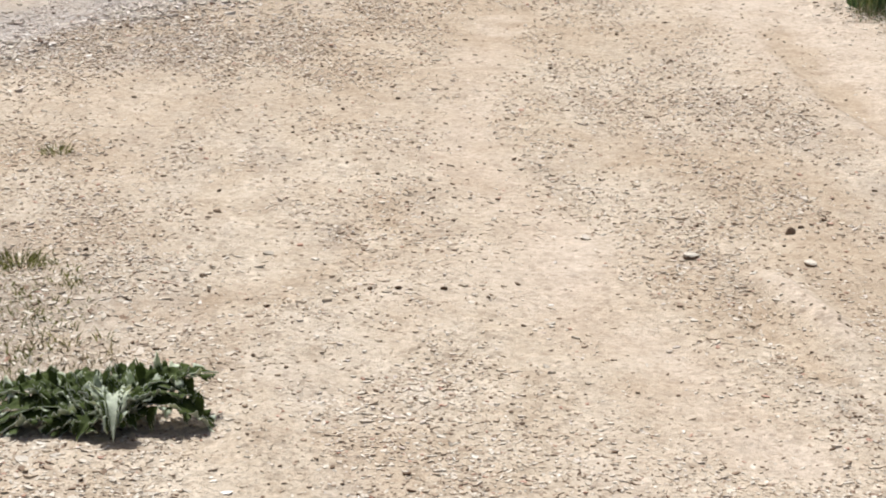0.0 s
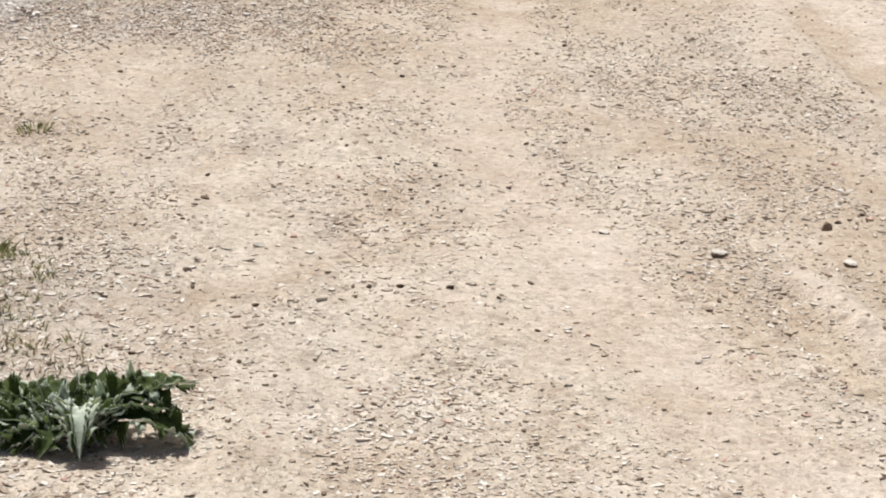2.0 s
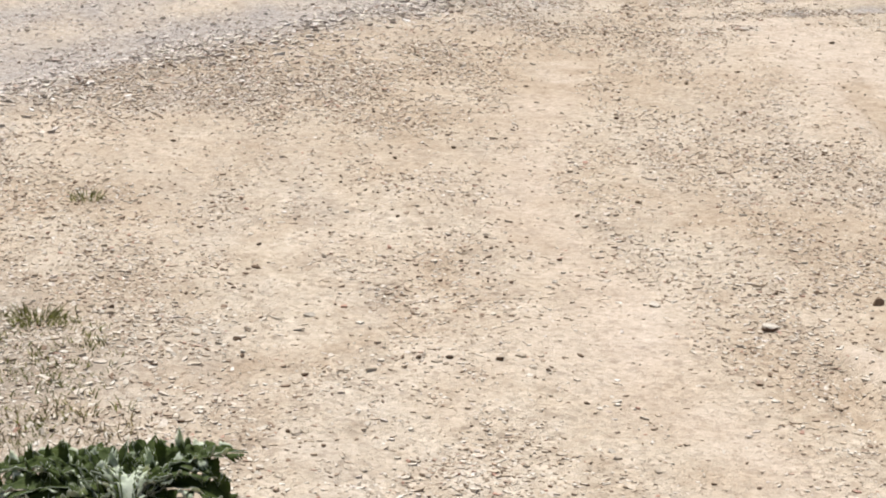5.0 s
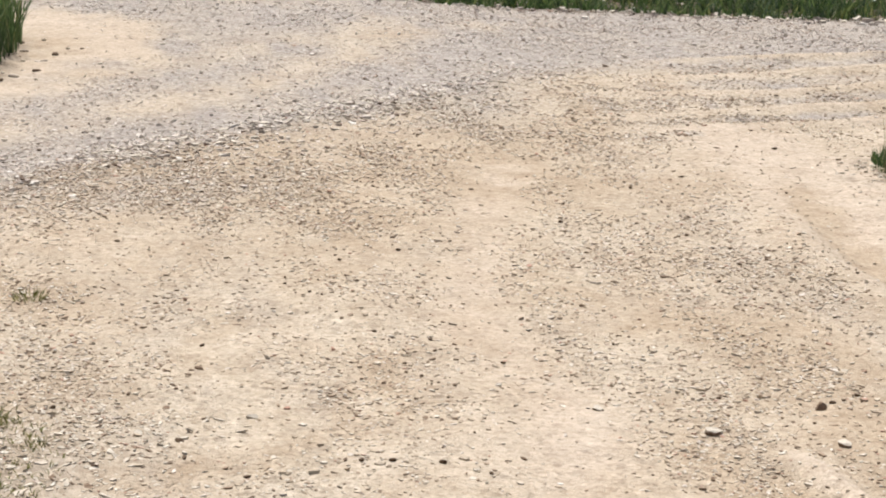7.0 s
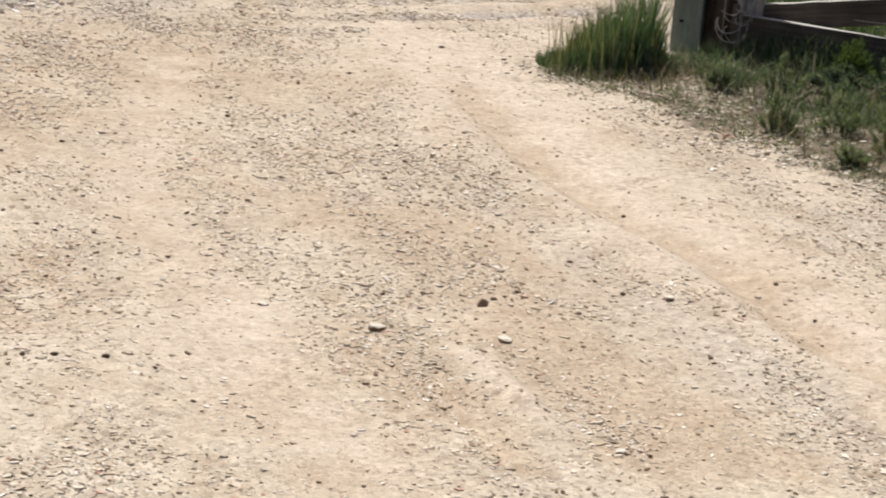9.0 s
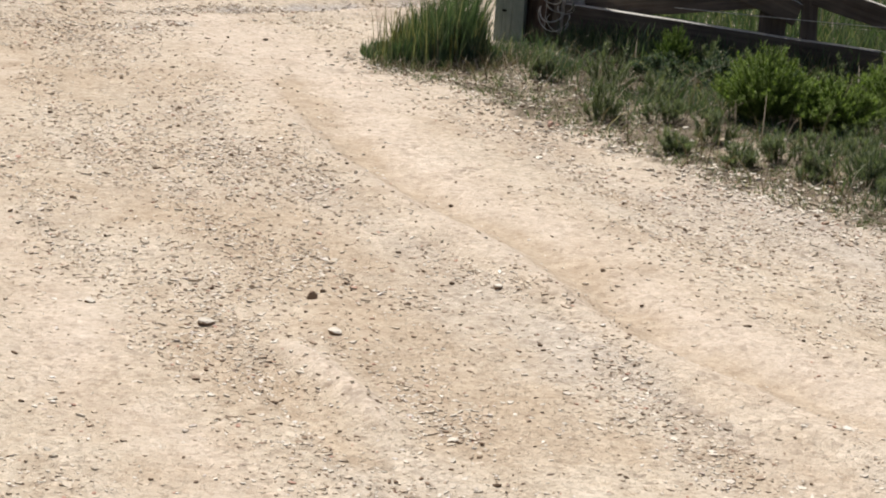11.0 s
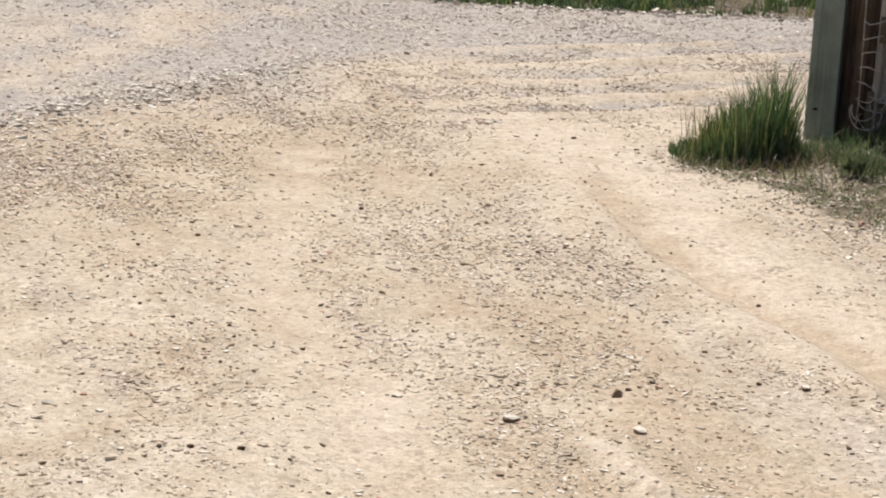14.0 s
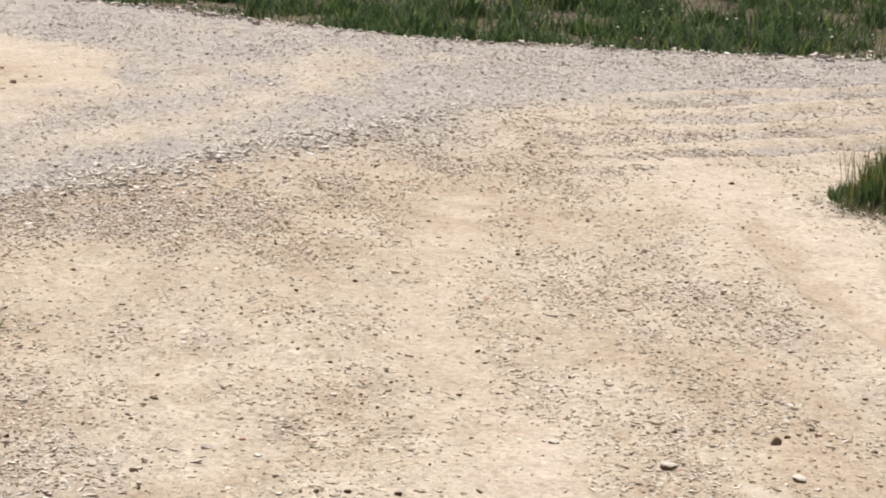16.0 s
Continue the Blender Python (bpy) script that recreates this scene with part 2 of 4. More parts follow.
def value_noise(x, y, seed):
    xi, yi = np.floor(x), np.floor(y)
    u, v = x - xi, y - yi
    u, v = u * u * (3 - 2 * u), v * v * (3 - 2 * v)
    a, b = lattice(xi, yi, seed), lattice(xi + 1, yi, seed)
    c, d = lattice(xi, yi + 1, seed), lattice(xi + 1, yi + 1, seed)
    return (a * (1 - u) + b * u) * (1 - v) + (c * (1 - u) + d * u) * v


def fbm(x, y, size, seed=0, octaves=4):
    """Fractal noise about 0, from -0.5 to 0.5, with lumps of that size in metres."""
    total, amp, norm = 0.0, 1.0, 0.0
    for i in range(octaves):
        total, norm = total + amp * value_noise(x / size + 17.3 * i, y / size - 9.1 * i, seed + i), norm + amp
        amp, size = amp * 0.55, size / 2.07
    return total / norm - 0.5


def step(v, lo, hi):
    t = np.clip((v - lo) / (hi - lo), 0, 1)
    return t * t * (3 - 2 * t)


def off_line(x, y, line):
    """Distance to a polyline, and which side of it (positive: to its right when going along it)."""
    best, side = np.full(x.shape, 1e9), np.zeros(x.shape)
    for (ax, ay), (bx, by) in zip(line, line[1:]):
        dx, dy = bx - ax, by - ay
        t = np.clip(((x - ax) * dx + (y - ay) * dy) / (dx * dx + dy * dy), 0, 1)
        d = np.hypot(x - ax - t * dx, y - ay - t * dy)
        s = np.sign((x - ax) * dy - (y - ay) * dx)
        near = d < best
        best, side = np.where(near, d, best), np.where(near, s, side)
    return best, side


RUT = [(1.25, 10.6), (1.40, 9.38), (1.42, 8.47), (1.47, 7.93), (1.55, 7.5), (1.61, 7.21), (1.72, 6.92), (1.79, 6.66), (1.85, 6.22), (1.90, 5.82), (2.02, 5.5), (2.3, 4.9)]
WINDROW = [(0.2, 10.8), (0.9, 9.6), (1.0, 8.4), (0.96, 7.4), (0.94, 6.75), (1.15, 6.4), (1.4, 6.1), (1.6, 5.6)]
STREAK = [(0.3, 9.8), (0.16, 8.8), (0.10, 7.85), (0.11, 6.95), (0.24, 6.36), (0.36, 5.85), (0.38, 5.27), (0.62, 4.8), (0.8, 4.2)]
TRACKS = [[(1.2, 13.4), (2.17, 13.82), (2.76, 14.15), (3.63, 14.75), (5.5, 15.3)], [(-0.06, 12.1), (0.62, 12.38), (1.54, 12.85), (2.44, 13.34), (3.39, 13.91), (5.5, 14.7)], [(0.5, 11.85), (0.99, 12.01), (1.79, 12.26), (2.49, 12.7), (5.0, 13.7)],
          [(-0.05, 11.0), (0.94, 11.27), (1.54, 11.56), (2.18, 11.85), (2.74, 12.33), (4.5, 13.0)], [(0.22, 10.5), (0.77, 10.8), (1.9, 11.2), (2.5, 11.55), (4.0, 12.1)]]
SIDELANE = [(-2.4, 11.0), (-1.61, 12.55), (-1.22, 13.28), (-0.77, 14.09), (-0.46, 15.12)]
LANE = [(-3.4, 8.3), (-1.87, 10.44), (-1.43, 11.08), (-0.97, 12.12), (-0.54, 13.32), (-0.43, 14.17), (0.3, 15.0)]
RIDGE = [(0.90, 5.75), (0.945, 5.6), (0.985, 5.45), (1.025, 5.28), (1.06, 5.05), (1.08, 4.9)]
DENT = [(0.86, 5.5), (0.865, 5.34), (0.89, 5.13), (0.93, 4.92), (0.97, 4.8)]


def road_near(x):
    return np.interp(x, [-6, -1.62, -1.26, -0.65, -0.21, 0.36, 0.92, 1.73, 2.75, 9], [1.2, 9.08, 9.8, 10.67, 11.44, 12.47, 13.02, 13.4, 13.8, 16])


def road_far(x):
    return np.interp(x, [-8, -2.55, -1.25, 0.25, 1.7, 3.33, 12], [21.5, 17.69, 16.77, 15.95, 15.87, 15.9, 16.3])


def verge_edge(y):
    return np.interp(y, [3, 6.4, 7.06, 7.5, 7.98, 8.55, 9.18, 9.73, 10.1, 10.6, 11.2], [5.2, 3.5, 3.14, 2.92, 2.74, 2.52, 2.3, 1.96, 1.98, 2.6, 4.2])


def zones(x, y):
    """How stony, how bare and how overgrown the ground is, each from 0 to 1."""
    wob = fbm(x, y, 0.5, 3)
    near, far = road_near(x), road_far(x)
    inside = y - near + 0.5 * wob
    road = step(inside, -0.5, 0.45)
    before = np.exp(-((inside + 0.8) / 0.7) ** 2) * step(0.9 - x, 0, 0.8)
    ridge = np.exp(-((inside - 0.05) / 0.28) ** 2) * step(-x, -1.2, 0.2)
    lane = np.clip(np.exp(-(off_line(x, y, LANE)[0] / 0.26) ** 2) + 0.7 * np.exp(-(off_line(x, y, SIDELANE)[0] / 0.24) ** 2), 0, 1)
    island = step(1 - np.hypot((x + 2.6) / 1.08, (y - 13.2) / 2.3) + 0.5 * wob, -0.1, 0.5)
    turn = step(x, 0.5, 1.4) * step(y - 10.3 - 0.5 * (x - 1), 0, 0.7) * (0.9 + 0.8 * fbm(x * 0.4, y * 1.5, 0.3, 15))
    stony = np.maximum(road * (0.72 + 0.5 * fbm(x, y, 0.7, 11)), 0.2 * turn) + 0.5 * ridge + 0.7 * before * (1 + 2 * fbm(x, y, 0.5, 13)) - 0.6 * lane
    for line in TRACKS:
        d, s = off_line(x, y, line)
        stony = stony - 0.95 * np.exp(-(d / 0.11) ** 2) * step(x, 0.3, 1.5) * np.clip(0.8 + 2.2 * fbm(x, y, 0.5, 17), 0, 1.4) + 0.25 * np.exp(-((d - 0.2) / 0.09) ** 2) * step(x, 0.7, 1.9)
    d, s = off_line(x, y, WINDROW)
    stony = stony + 0.42 * np.exp(-(d / 0.3) ** 2) * (0.6 + 1.6 * fbm(x, y, 0.35, 5))
    stony = stony + 0.9 * np.clip(fbm(x * 1.6, y * 0.8, 0.45, 21) + 0.02, 0, 1) + 1.9 * np.clip(fbm((x + 0.2 * y) * 1.2, y * 0.28, 0.25, 22), 0, 1) + 0.04
    d, s = off_line(x, y, RUT)
    berm = step(x, 1.6, 2.3) * np.exp(-((verge_edge(y) - x - 0.35) / 0.5) ** 2)
    stony = stony + 0.75 * berm + 0.45 * np.exp(-((d - 0.30) / 0.18) ** 2) * (s > 0)
    weeds = np.exp(-(np.hypot((x + 1.25) / 0.4, (y - 5.2) / 0.75)) ** 2)
    stony = stony + 0.9 * weeds
    bare = 1.1 * np.exp(-((d * -s - 0.12) / 0.2) ** 2) + 1.3 * np.exp(-(off_line(x, y, RIDGE)[0] / 0.04) ** 2 - ((y - 5.35) / 0.36) ** 4) + 0.5 * np.exp(-((d - 0.32) / 0.2) ** 2) * (s < 0) + 1.0 * np.exp(-(off_line(x, y, STREAK)[0] / 0.13) ** 2) * np.clip(0.9 + 1.6 * fbm(x, y, 0.5, 35), 0.3, 1.2)
    bare = bare + 0.15 * lane + island + (1 - 0.7 * road) * 1.3 * np.clip(fbm(x * 1.5, y * 0.7, 0.8, 31), 0, 1) + (1 - 0.7 * road) * np.clip(fbm((x + 0.2 * y) * 1.2, y * 0.3, 0.3, 33) - 0.04, 0, 1) + 0.5 * np.exp(-(np.hypot((x - 1.6) / 0.7, (y - 9.6) / 1.1)) ** 2)
    bare = bare + 0.28 * road * step(-x, -1.5, 0.0) * np.clip(2.6 * fbm((y - near) * 1.0, x * 0.1, 0.4, 19) - 0.1, 0, 1)
    bare = bare * (1 - 0.85 * turn * step(y, 10.2, 10.9))
    for line in TRACKS:
        bare = bare + 0.75 * np.exp(-(off_line(x, y, line)[0] / 0.10) ** 2) * step(x, 0.4, 1.3) * np.clip(0.8 + 2.0 * fbm(x, y, 0.45, 18), 0, 1.3)
    stony = stony * (0.42 + 0.58 * np.maximum(road, turn))
    stony = stony + 0.7 * np.exp(-np.hypot((x + 1.42) / 0.4, (y - 8.85) / 0.4) ** 2) + 0.3 * np.exp(-np.hypot((x + 0.95) / 0.5, (y - 9.1) / 0.38) ** 2)
    stony = np.clip(stony - 0.75 * np.clip(bare, 0, 1) * (1 - road) - 1.2 * island, 0, 1)
    far_in = step(x - verge_edge(y), 0.1, 0.8)
    verge = step(x - verge_edge(y) + (1.0 - 0.5 * far_in) * fbm(x, y, 0.3, 41) + 0.5 * fbm(x, y, 0.07, 42, 2), -0.02, 0.2) * (0.88 + 0.12 * far_in) * step(13.5 - y, 0, 1.0)
    verge = verge * (1 - 0.6 * step(fbm(x, y, 0.28, 44), 0.02, 0.14) * (1 - step(x - verge_edge(y), 0.65, 0.95)))
    field = step(y - far + 0.25 * fbm(x, y, 0.5, 43), -0.05, 0.15)
    left = step(-2.35 - 0.55 * (y - 12.4) / 2 - x + 0.4 * wob, 0, 0.3) * step(y - 11.6, 0, 0.4)
    verge = np.clip(np.maximum(np.maximum(verge, field), np.maximum(left, 0.35 * weeds)), 0, 1)
    return stony, np.clip(bare, 0, 1), verge


# patches of browner earth: x, y, reach across, reach ahead, strength
BROWN_NEAR = [(0.24, 6.3, 0.13, 0.6, 0.35), (0.70, 6.98, 0.22, 0.2, 0.9), (1.22, 5.6, 0.22, 0.6, 0.95), (1.45, 5.0, 0.2, 0.25, 0.35), (1.08, 6.6, 0.24, 0.7, 0.85),
              (1.3, 5.2, 0.3, 0.4, 0.45)]
BROWN_FAR = [(-1.2, 7.15, 0.45, 0.2, 1.0), (-0.9, 7.5, 0.35, 0.12, 0.6), (-1.0, 7.75, 0.35, 0.25, 0.45), (-0.3, 8.0, 0.35, 0.35, 0.7), (-0.45, 8.4, 0.4, 0.25, 0.6), (0.14, 7.2, 0.12, 0.7, 0.5), (0.45, 9.3, 0.4, 0.5, 0.5), (0.96, 9.3, 0.25, 0.3, 0.5),
             (0.9, 8.2, 0.15, 0.5, 0.45), (1.25, 7.6, 0.16, 0.6, 0.4), (-0.26, 8.3, 0.3, 0.3, 0.35), (0.63, 7.08, 0.22, 0.14, 0.4), (-1.6, 9.2, 0.9, 0.9, 0.75), (-0.5, 9.5, 1.0, 0.9, 0.72),
             (0.3, 10.2, 0.8, 0.8, 0.5), (-1.3, 8.3, 0.4, 0.4, 0.3)]


# where loose gravel lies thickest: x, y, reach across, reach ahead, strength
THICK = [(1.0, 8.1, 0.16, 0.5, 0.7), (0.93, 6.7, 0.14, 0.25, 0.9), (1.15, 6.4, 0.2, 0.25, 1.0), (1.4, 6.15, 0.2, 0.2, 0.7), (-0.12, 6.4, 0.16, 0.3, 0.8), (-0.18, 5.32, 0.12, 0.2, 0.7),
         (0.39, 8.0, 0.3, 0.2, 0.5), (-0.28, 9.74, 0.35, 0.35, 0.8), (-0.33, 7.39, 0.3, 0.2, 0.6), (-1.35, 8.75, 0.3, 0.4, 1.2), (-0.9, 8.95, 0.5, 0.35, 0.8), (-0.6, 9.4, 0.5, 0.4, 0.8), (0.5, 10.5, 0.4, 0.5, 0.6)]


def heaped(x, y):
    v = 0.0
    for cx, cy, rx, ry, s in THICK:
        v = v + s * np.exp(-((x - cx) / rx) ** 2 - ((y - cy) / ry) ** 2)
    v = v * (1 - 0.7 * step(y - road_near(x), -0.1, 0.4))
    return v * np.clip(0.9 + 1.8 * fbm(x, y, 0.2, 87), 0.1, 1.6)


def browned(x, y):
    v = 0.0
    for cx, cy, rx, ry, s in BROWN_NEAR + BROWN_FAR:
        v = v + s * np.exp(-((x - cx) / rx) ** 2 - ((y - cy) / ry) ** 2)
    d, s = off_line(x, y, RUT)
    q = -s * d
    v = v + 1.35 * step(q, -0.03, 0.02) * np.exp(-((q - 0.07) / 0.11) ** 2) * np.clip(1.05 + 1.0 * fbm(x, y, 0.6, 83), 0.4, 1.3) * step(10.2 - y, 0, 1.5)
    v = v + 1.3 * np.exp(-((off_line(x, y, DENT)[0]) / 0.055) ** 2) - 1.2 * np.exp(-(off_line(x, y, RIDGE)[0] / 0.04) ** 2 - ((y - 5.35) / 0.36) ** 4)
    v = v + 1.0 * np.clip(2.2 * fbm((x + 0.2 * y) * 1.1, y * 0.3, 0.22, 85) - 0.12, 0, 1) * step(road_near(x) - y, 0, 1.5)
    v = v * (1 - 0.9 * step(y - road_near(x), -0.15, 0.3)) + 0.75 * np.exp(-np.hypot((x + 2.5) / 0.55, (y - 13.0) / 1.2) ** 2)
    return np.clip(v * (0.75 + 2.2 * fbm(x, y, 0.18, 81)), 0, 0.82)


def height(x, y):
    d, s = off_line(x, y, RUT)
    z = 0.022 * fbm(x, y, 0.9, 51) + 0.020 * fbm(x, y, 0.22, 52) + 0.010 * fbm(x, y, 0.09, 53, 3)
    along = (0.75 + 0.9 * fbm(x, y, 0.8, 54)) * (0.15 + 0.85 * step(9.3 - y, 0, 1.3))
    q = -s * d
    z = z + along * (0.040 * np.exp(-((q + 0.10) / 0.16) ** 2) * step(0.16 - q, 0, 0.24) - 0.034 * np.exp(-((q - 0.09) / 0.10) ** 2) + 0.014 * np.exp(-((q - 0.5) / 0.15) ** 2))
    d, s = off_line(x, y, DENT)
    z = z + np.exp(-((y - 5.3) / 0.36) ** 4) * (0.030 * np.exp(-(off_line(x, y, RIDGE)[0] / 0.04) ** 2) - 0.034 * np.exp(-(d / 0.055) ** 2))
    z = z - 0.006 * np.exp(-(off_line(x, y, STREAK)[0] / 0.15) ** 2)
    for line in TRACKS:
        d, s = off_line(x, y, line)
        z = z + (0.020 * np.exp(-(d / 0.08) ** 2) - 0.010 * np.exp(-((d - 0.2) / 0.08) ** 2)) * step(x, 0.8, 2.2)
    z = z + 0.03 * np.exp(-((y - road_near(x) - 0.1) / 0.35) ** 2) * step(-x, -1.0, 0.2)
    over = y - road_far(x)
    z = z - 0.05 * step(over, 0.0, 0.5) + 0.30 * step(over, 1.2, 6.0)
    return z + 0.03 * step(x - verge_edge(y), 0.1, 0.7) * step(13.5 - y, 0, 1)


def spread(lo, hi, cell, reach):
    """Grid lines, even between lo and hi, then ever wider apart out to the horizon."""
    mid = np.linspace(lo, hi, int(round((hi - lo) / cell)) + 1)
    out = reach * (np.geomspace(1.0, 1.0 + 4000.0, 26) - 1) / 4000.0
    out = np.maximum.accumulate(out[1:] + cell * np.arange(1, 26))
    return np.concatenate([lo - out[::-1], mid, hi + out])


def quick_mesh(name, verts, loops, sizes, mats, index=None, smooth=False):
    me = bpy.data.meshes.new(name)
    me.vertices.add(len(verts))
    me.vertices.foreach_set("co", np.ascontiguousarray(verts, np.float32).ravel())
    me.loops.add(len(loops))
    me.loops.foreach_set("vertex_index", np.ascontiguousarray(loops, np.int32))
    me.polygons.add(len(sizes))
    me.polygons.foreach_set("loop_start", np.concatenate([[0], np.cumsum(sizes)[:-1]]).astype(np.int32))
    for m in mats:
        me.materials.append(m)
    if index is not None:
        me.polygons.foreach_set("material_index", np.ascontiguousarray(index, np.int32))
    me.polygons.foreach_set("use_smooth", np.full(len(sizes), smooth))
    me.update(calc_edges=True)
    me.validate()
    return me


def build_ground():
    gx, gy = spread(-4.0, 5.0, 0.03, 3000.0), spread(3.4, 18.5, 0.03, 3000.0)
    x, y = np.meshgrid(gx, gy)
    nx, ny = len(gx), len(gy)
    x, y = x.ravel(), y.ravel()
    z = height(x, y) * step(60 - np.hypot(x, y), 0, 20)
    i = (np.arange(ny - 1)[:, None] * nx + np.arange(nx - 1)[None, :]).ravel()
    quads = np.stack([i, i + 1, i + nx + 1, i + nx], 1)
    me = quick_mesh("ground", np.stack([x, y, z], 1), quads.ravel(), np.full(len(quads), 4), [GROUND], smooth=True)
    for name, v in zip(("stony", "bare", "verge", "brown"), (*zones(x, y), browned(x, y))):
        me.attributes.new(name, "FLOAT", "POINT").data.foreach_set("value", v.astype(np.float32))
    return tagged(new("ground", me), "pale tan dirt and gravel driveway meeting a gravel road", "ground", kind="structure")


ground = build_ground()


# ---- small helpers for things ----
def part(name, bm, mat, parent, label=""):
    me = bpy.data.meshes.new(name)
    bm.to_mesh(me)
    bm.free()
    me.materials.append(mat)
    ob = new(name, me)
    ob.parent = parent
    return tagged(ob, label)


def empty(name, m, label, category, group="", kind=""):
    ob = new(name)
    ob.matrix_world = m
    return tagged(ob, label, category, group, kind)


def at_height(x, y):
    return float(height(np.array([float(x)]), np.array([float(y)]))[0])


def chips(name, x, y, size, flat, mats, kind_index, sides=5, lift=0.0, tip=0.14, under=0.86):
    """Many flat angular stone flakes in one mesh, each set in the ground, tipped a little, with upright broken sides."""
    k, n = len(x), sides
    z = height(x, y) + lift
    turn = rng.random(k) * 6.283
    a = 6.283 * (np.arange(n)[None] + 0.7 * rng.random((k, n))) / n
    r = size[:, None] * (0.65 + 0.6 * rng.random((k, n)))
    long, slim = 0.85 + 0.75 * rng.random(k), 0.5 + 0.45 * rng.random(k)
    ex, ey = r * np.cos(a) * long[:, None], r * np.sin(a) * slim[:, None]
    tall = size * flat * (0.4 + 1.3 * rng.random(k) ** 1.5)
    t1, t2 = rng.normal(0, tip, k), rng.normal(0, tip, k)
    shrink = 0.90 + 0.17 * rng.random((k, n))
    rings = []
    for level, s in ((-0.4, under), (1.0, shrink)):
        px, py = ex * s, ey * s
        pz = tall[:, None] * level * (1 + 0.3 * (rng.random((k, n)) - 0.5)) + px * t1[:, None] + py * t2[:, None]
        rings.append(np.stack([px, py, pz], 2))
    p = np.concatenate(rings, 1)
    ca, sa = np.cos(turn)[:, None], np.sin(turn)[:, None]
    q = np.stack([p[:, :, 0] * ca - p[:, :, 1] * sa, p[:, :, 0] * sa + p[:, :, 1] * ca, p[:, :, 2]], 2)
    q += np.stack([x, y, z], 1)[:, None, :]
    ring = np.arange(n)
    nxt = (ring + 1) % n
    quads = np.stack([ring, nxt, nxt + n, ring + n], 1)
    unit = np.concatenate([quads.ravel(), ring + n])
    loops = (unit[None] + (2 * n * np.arange(k))[:, None]).ravel()
    sizes = np.tile(np.array([4] * n + [n]), k)
    return new(name, quick_mesh(name, q.reshape(-1, 3), loops, sizes, mats, np.repeat(kind_index, n + 1)))


def blades(name, x, y, tall, wide, bend, mat, lean=None, levels=4, lift=0.0):
    """Grass blades, each a tapering bent strip, in one mesh."""
    k = len(x)
    z = height(x, y) - 0.01 + lift
    a = rng.random(k) * 6.283
    if lean is None:
        lean = rng.random(k) * 6.283
    bendv = bend * (0.3 + rng.random(k)) * tall
    s = np.linspace(0, 1, levels + 1)
    px = x[:, None] + np.cos(lean)[:, None] * bendv[:, None] * s[None] ** 1.8
    py = y[:, None] + np.sin(lean)[:, None] * bendv[:, None] * s[None] ** 1.8
    pz = z[:, None] + tall[:, None] * s[None] * (1 - 0.25 * bend * s[None] ** 2)
    w = wide[:, None] * 0.5 * (1 - s[None] ** 1.6 * 0.93)
    wx, wy = np.cos(a)[:, None] * w, np.sin(a)[:, None] * w
    v = np.stack([np.stack([px - wx, py - wy, pz], 2), np.stack([px + wx, py + wy, pz], 2)], 2).reshape(k, -1, 3)
    f = np.array([[2 * i, 2 * i + 1, 2 * i + 3, 2 * i + 2] for i in range(levels)])
    faces = (f[None] + (2 * (levels + 1) * np.arange(k))[:, None, None]).reshape(-1)
    return new(name, quick_mesh(name, v.reshape(-1, 3), faces, np.full(k * levels, 4), [mat], smooth=True))


def tube(bm, pts, radius, sides=6):
    """A round wire along points."""
    pts = [Vector(p) for p in pts]
    rings = []
    for i, p in enumerate(pts):
        d = (pts[min(i + 1, len(pts) - 1)] - pts[max(i - 1, 0)]).normalized()
        a = d.orthogonal().normalized()
        b = d.cross(a)
        rings.append([bm.verts.new(p + radius * (math.cos(t * 6.2832 / sides) * a + math.sin(t * 6.2832 / sides) * b)) for t in range(sides)])
    for r, q in zip(rings, rings[1:]):
        k = min(range(sides), key=lambda j: (q[j].co - r[0].co).length)
        for j in range(sides):
            bm.faces.new((r[j], r[(j + 1) % sides], q[(j + 1 + k) % sides], q[(j + k) % sides]))
    bm.faces.new(rings[0][::-1])
    bm.faces.new(rings[-1])
    return bm


# ---- posts, gate and wire by the verge ----
# gate plane: from its foot, along u (degrees below the x axis)
FOOT, TURN = (3.067, 10.577), -28.17
GATE = pose(FOOT[0], FOOT[1], 0.0, 0, 0, TURN)


def board_mesh(name, length, width, thick, seed):
    """A sawn board along x, lying in the xz plane, with worn edges and a slight warp."""
    r = random.Random(seed)
    bm = bmesh.new()
    n = 14
    rows = []
    for i in range(n + 1):
        t = i / n
        x = (t - 0.5) * length
        w0, w1 = width * 0.5 + r.uniform(-0.0025, 0.0025), width * 0.5 + r.uniform(-0.0025, 0.0025)
        dy = 0.004 * math.sin(3 * t + seed)
        c = min(0.003, thick * 0.25)
        prof = [(-thick / 2, -w0 + c), (-thick / 2 + c, -w0), (thick / 2 - c, -w0), (thick / 2, -w0 + c), (thick / 2, w1 - c), (thick / 2 - c, w1), (-thick / 2 + c, w1), (-thick / 2, w1 - c)]
        rows.append([bm.verts.new((x, y + dy, z)) for y, z in prof])
    for a, b in zip(rows, rows[1:]):
        for j in range(8):
            bm.faces.new((a[j], b[j], b[(j + 1) % 8], a[(j + 1) % 8]))
    bm.faces.new(rows[0])
    bm.faces.new(rows[-1][::-1])
    bmesh.ops.recalc_face_normals(bm, faces=bm.faces)
    return bm


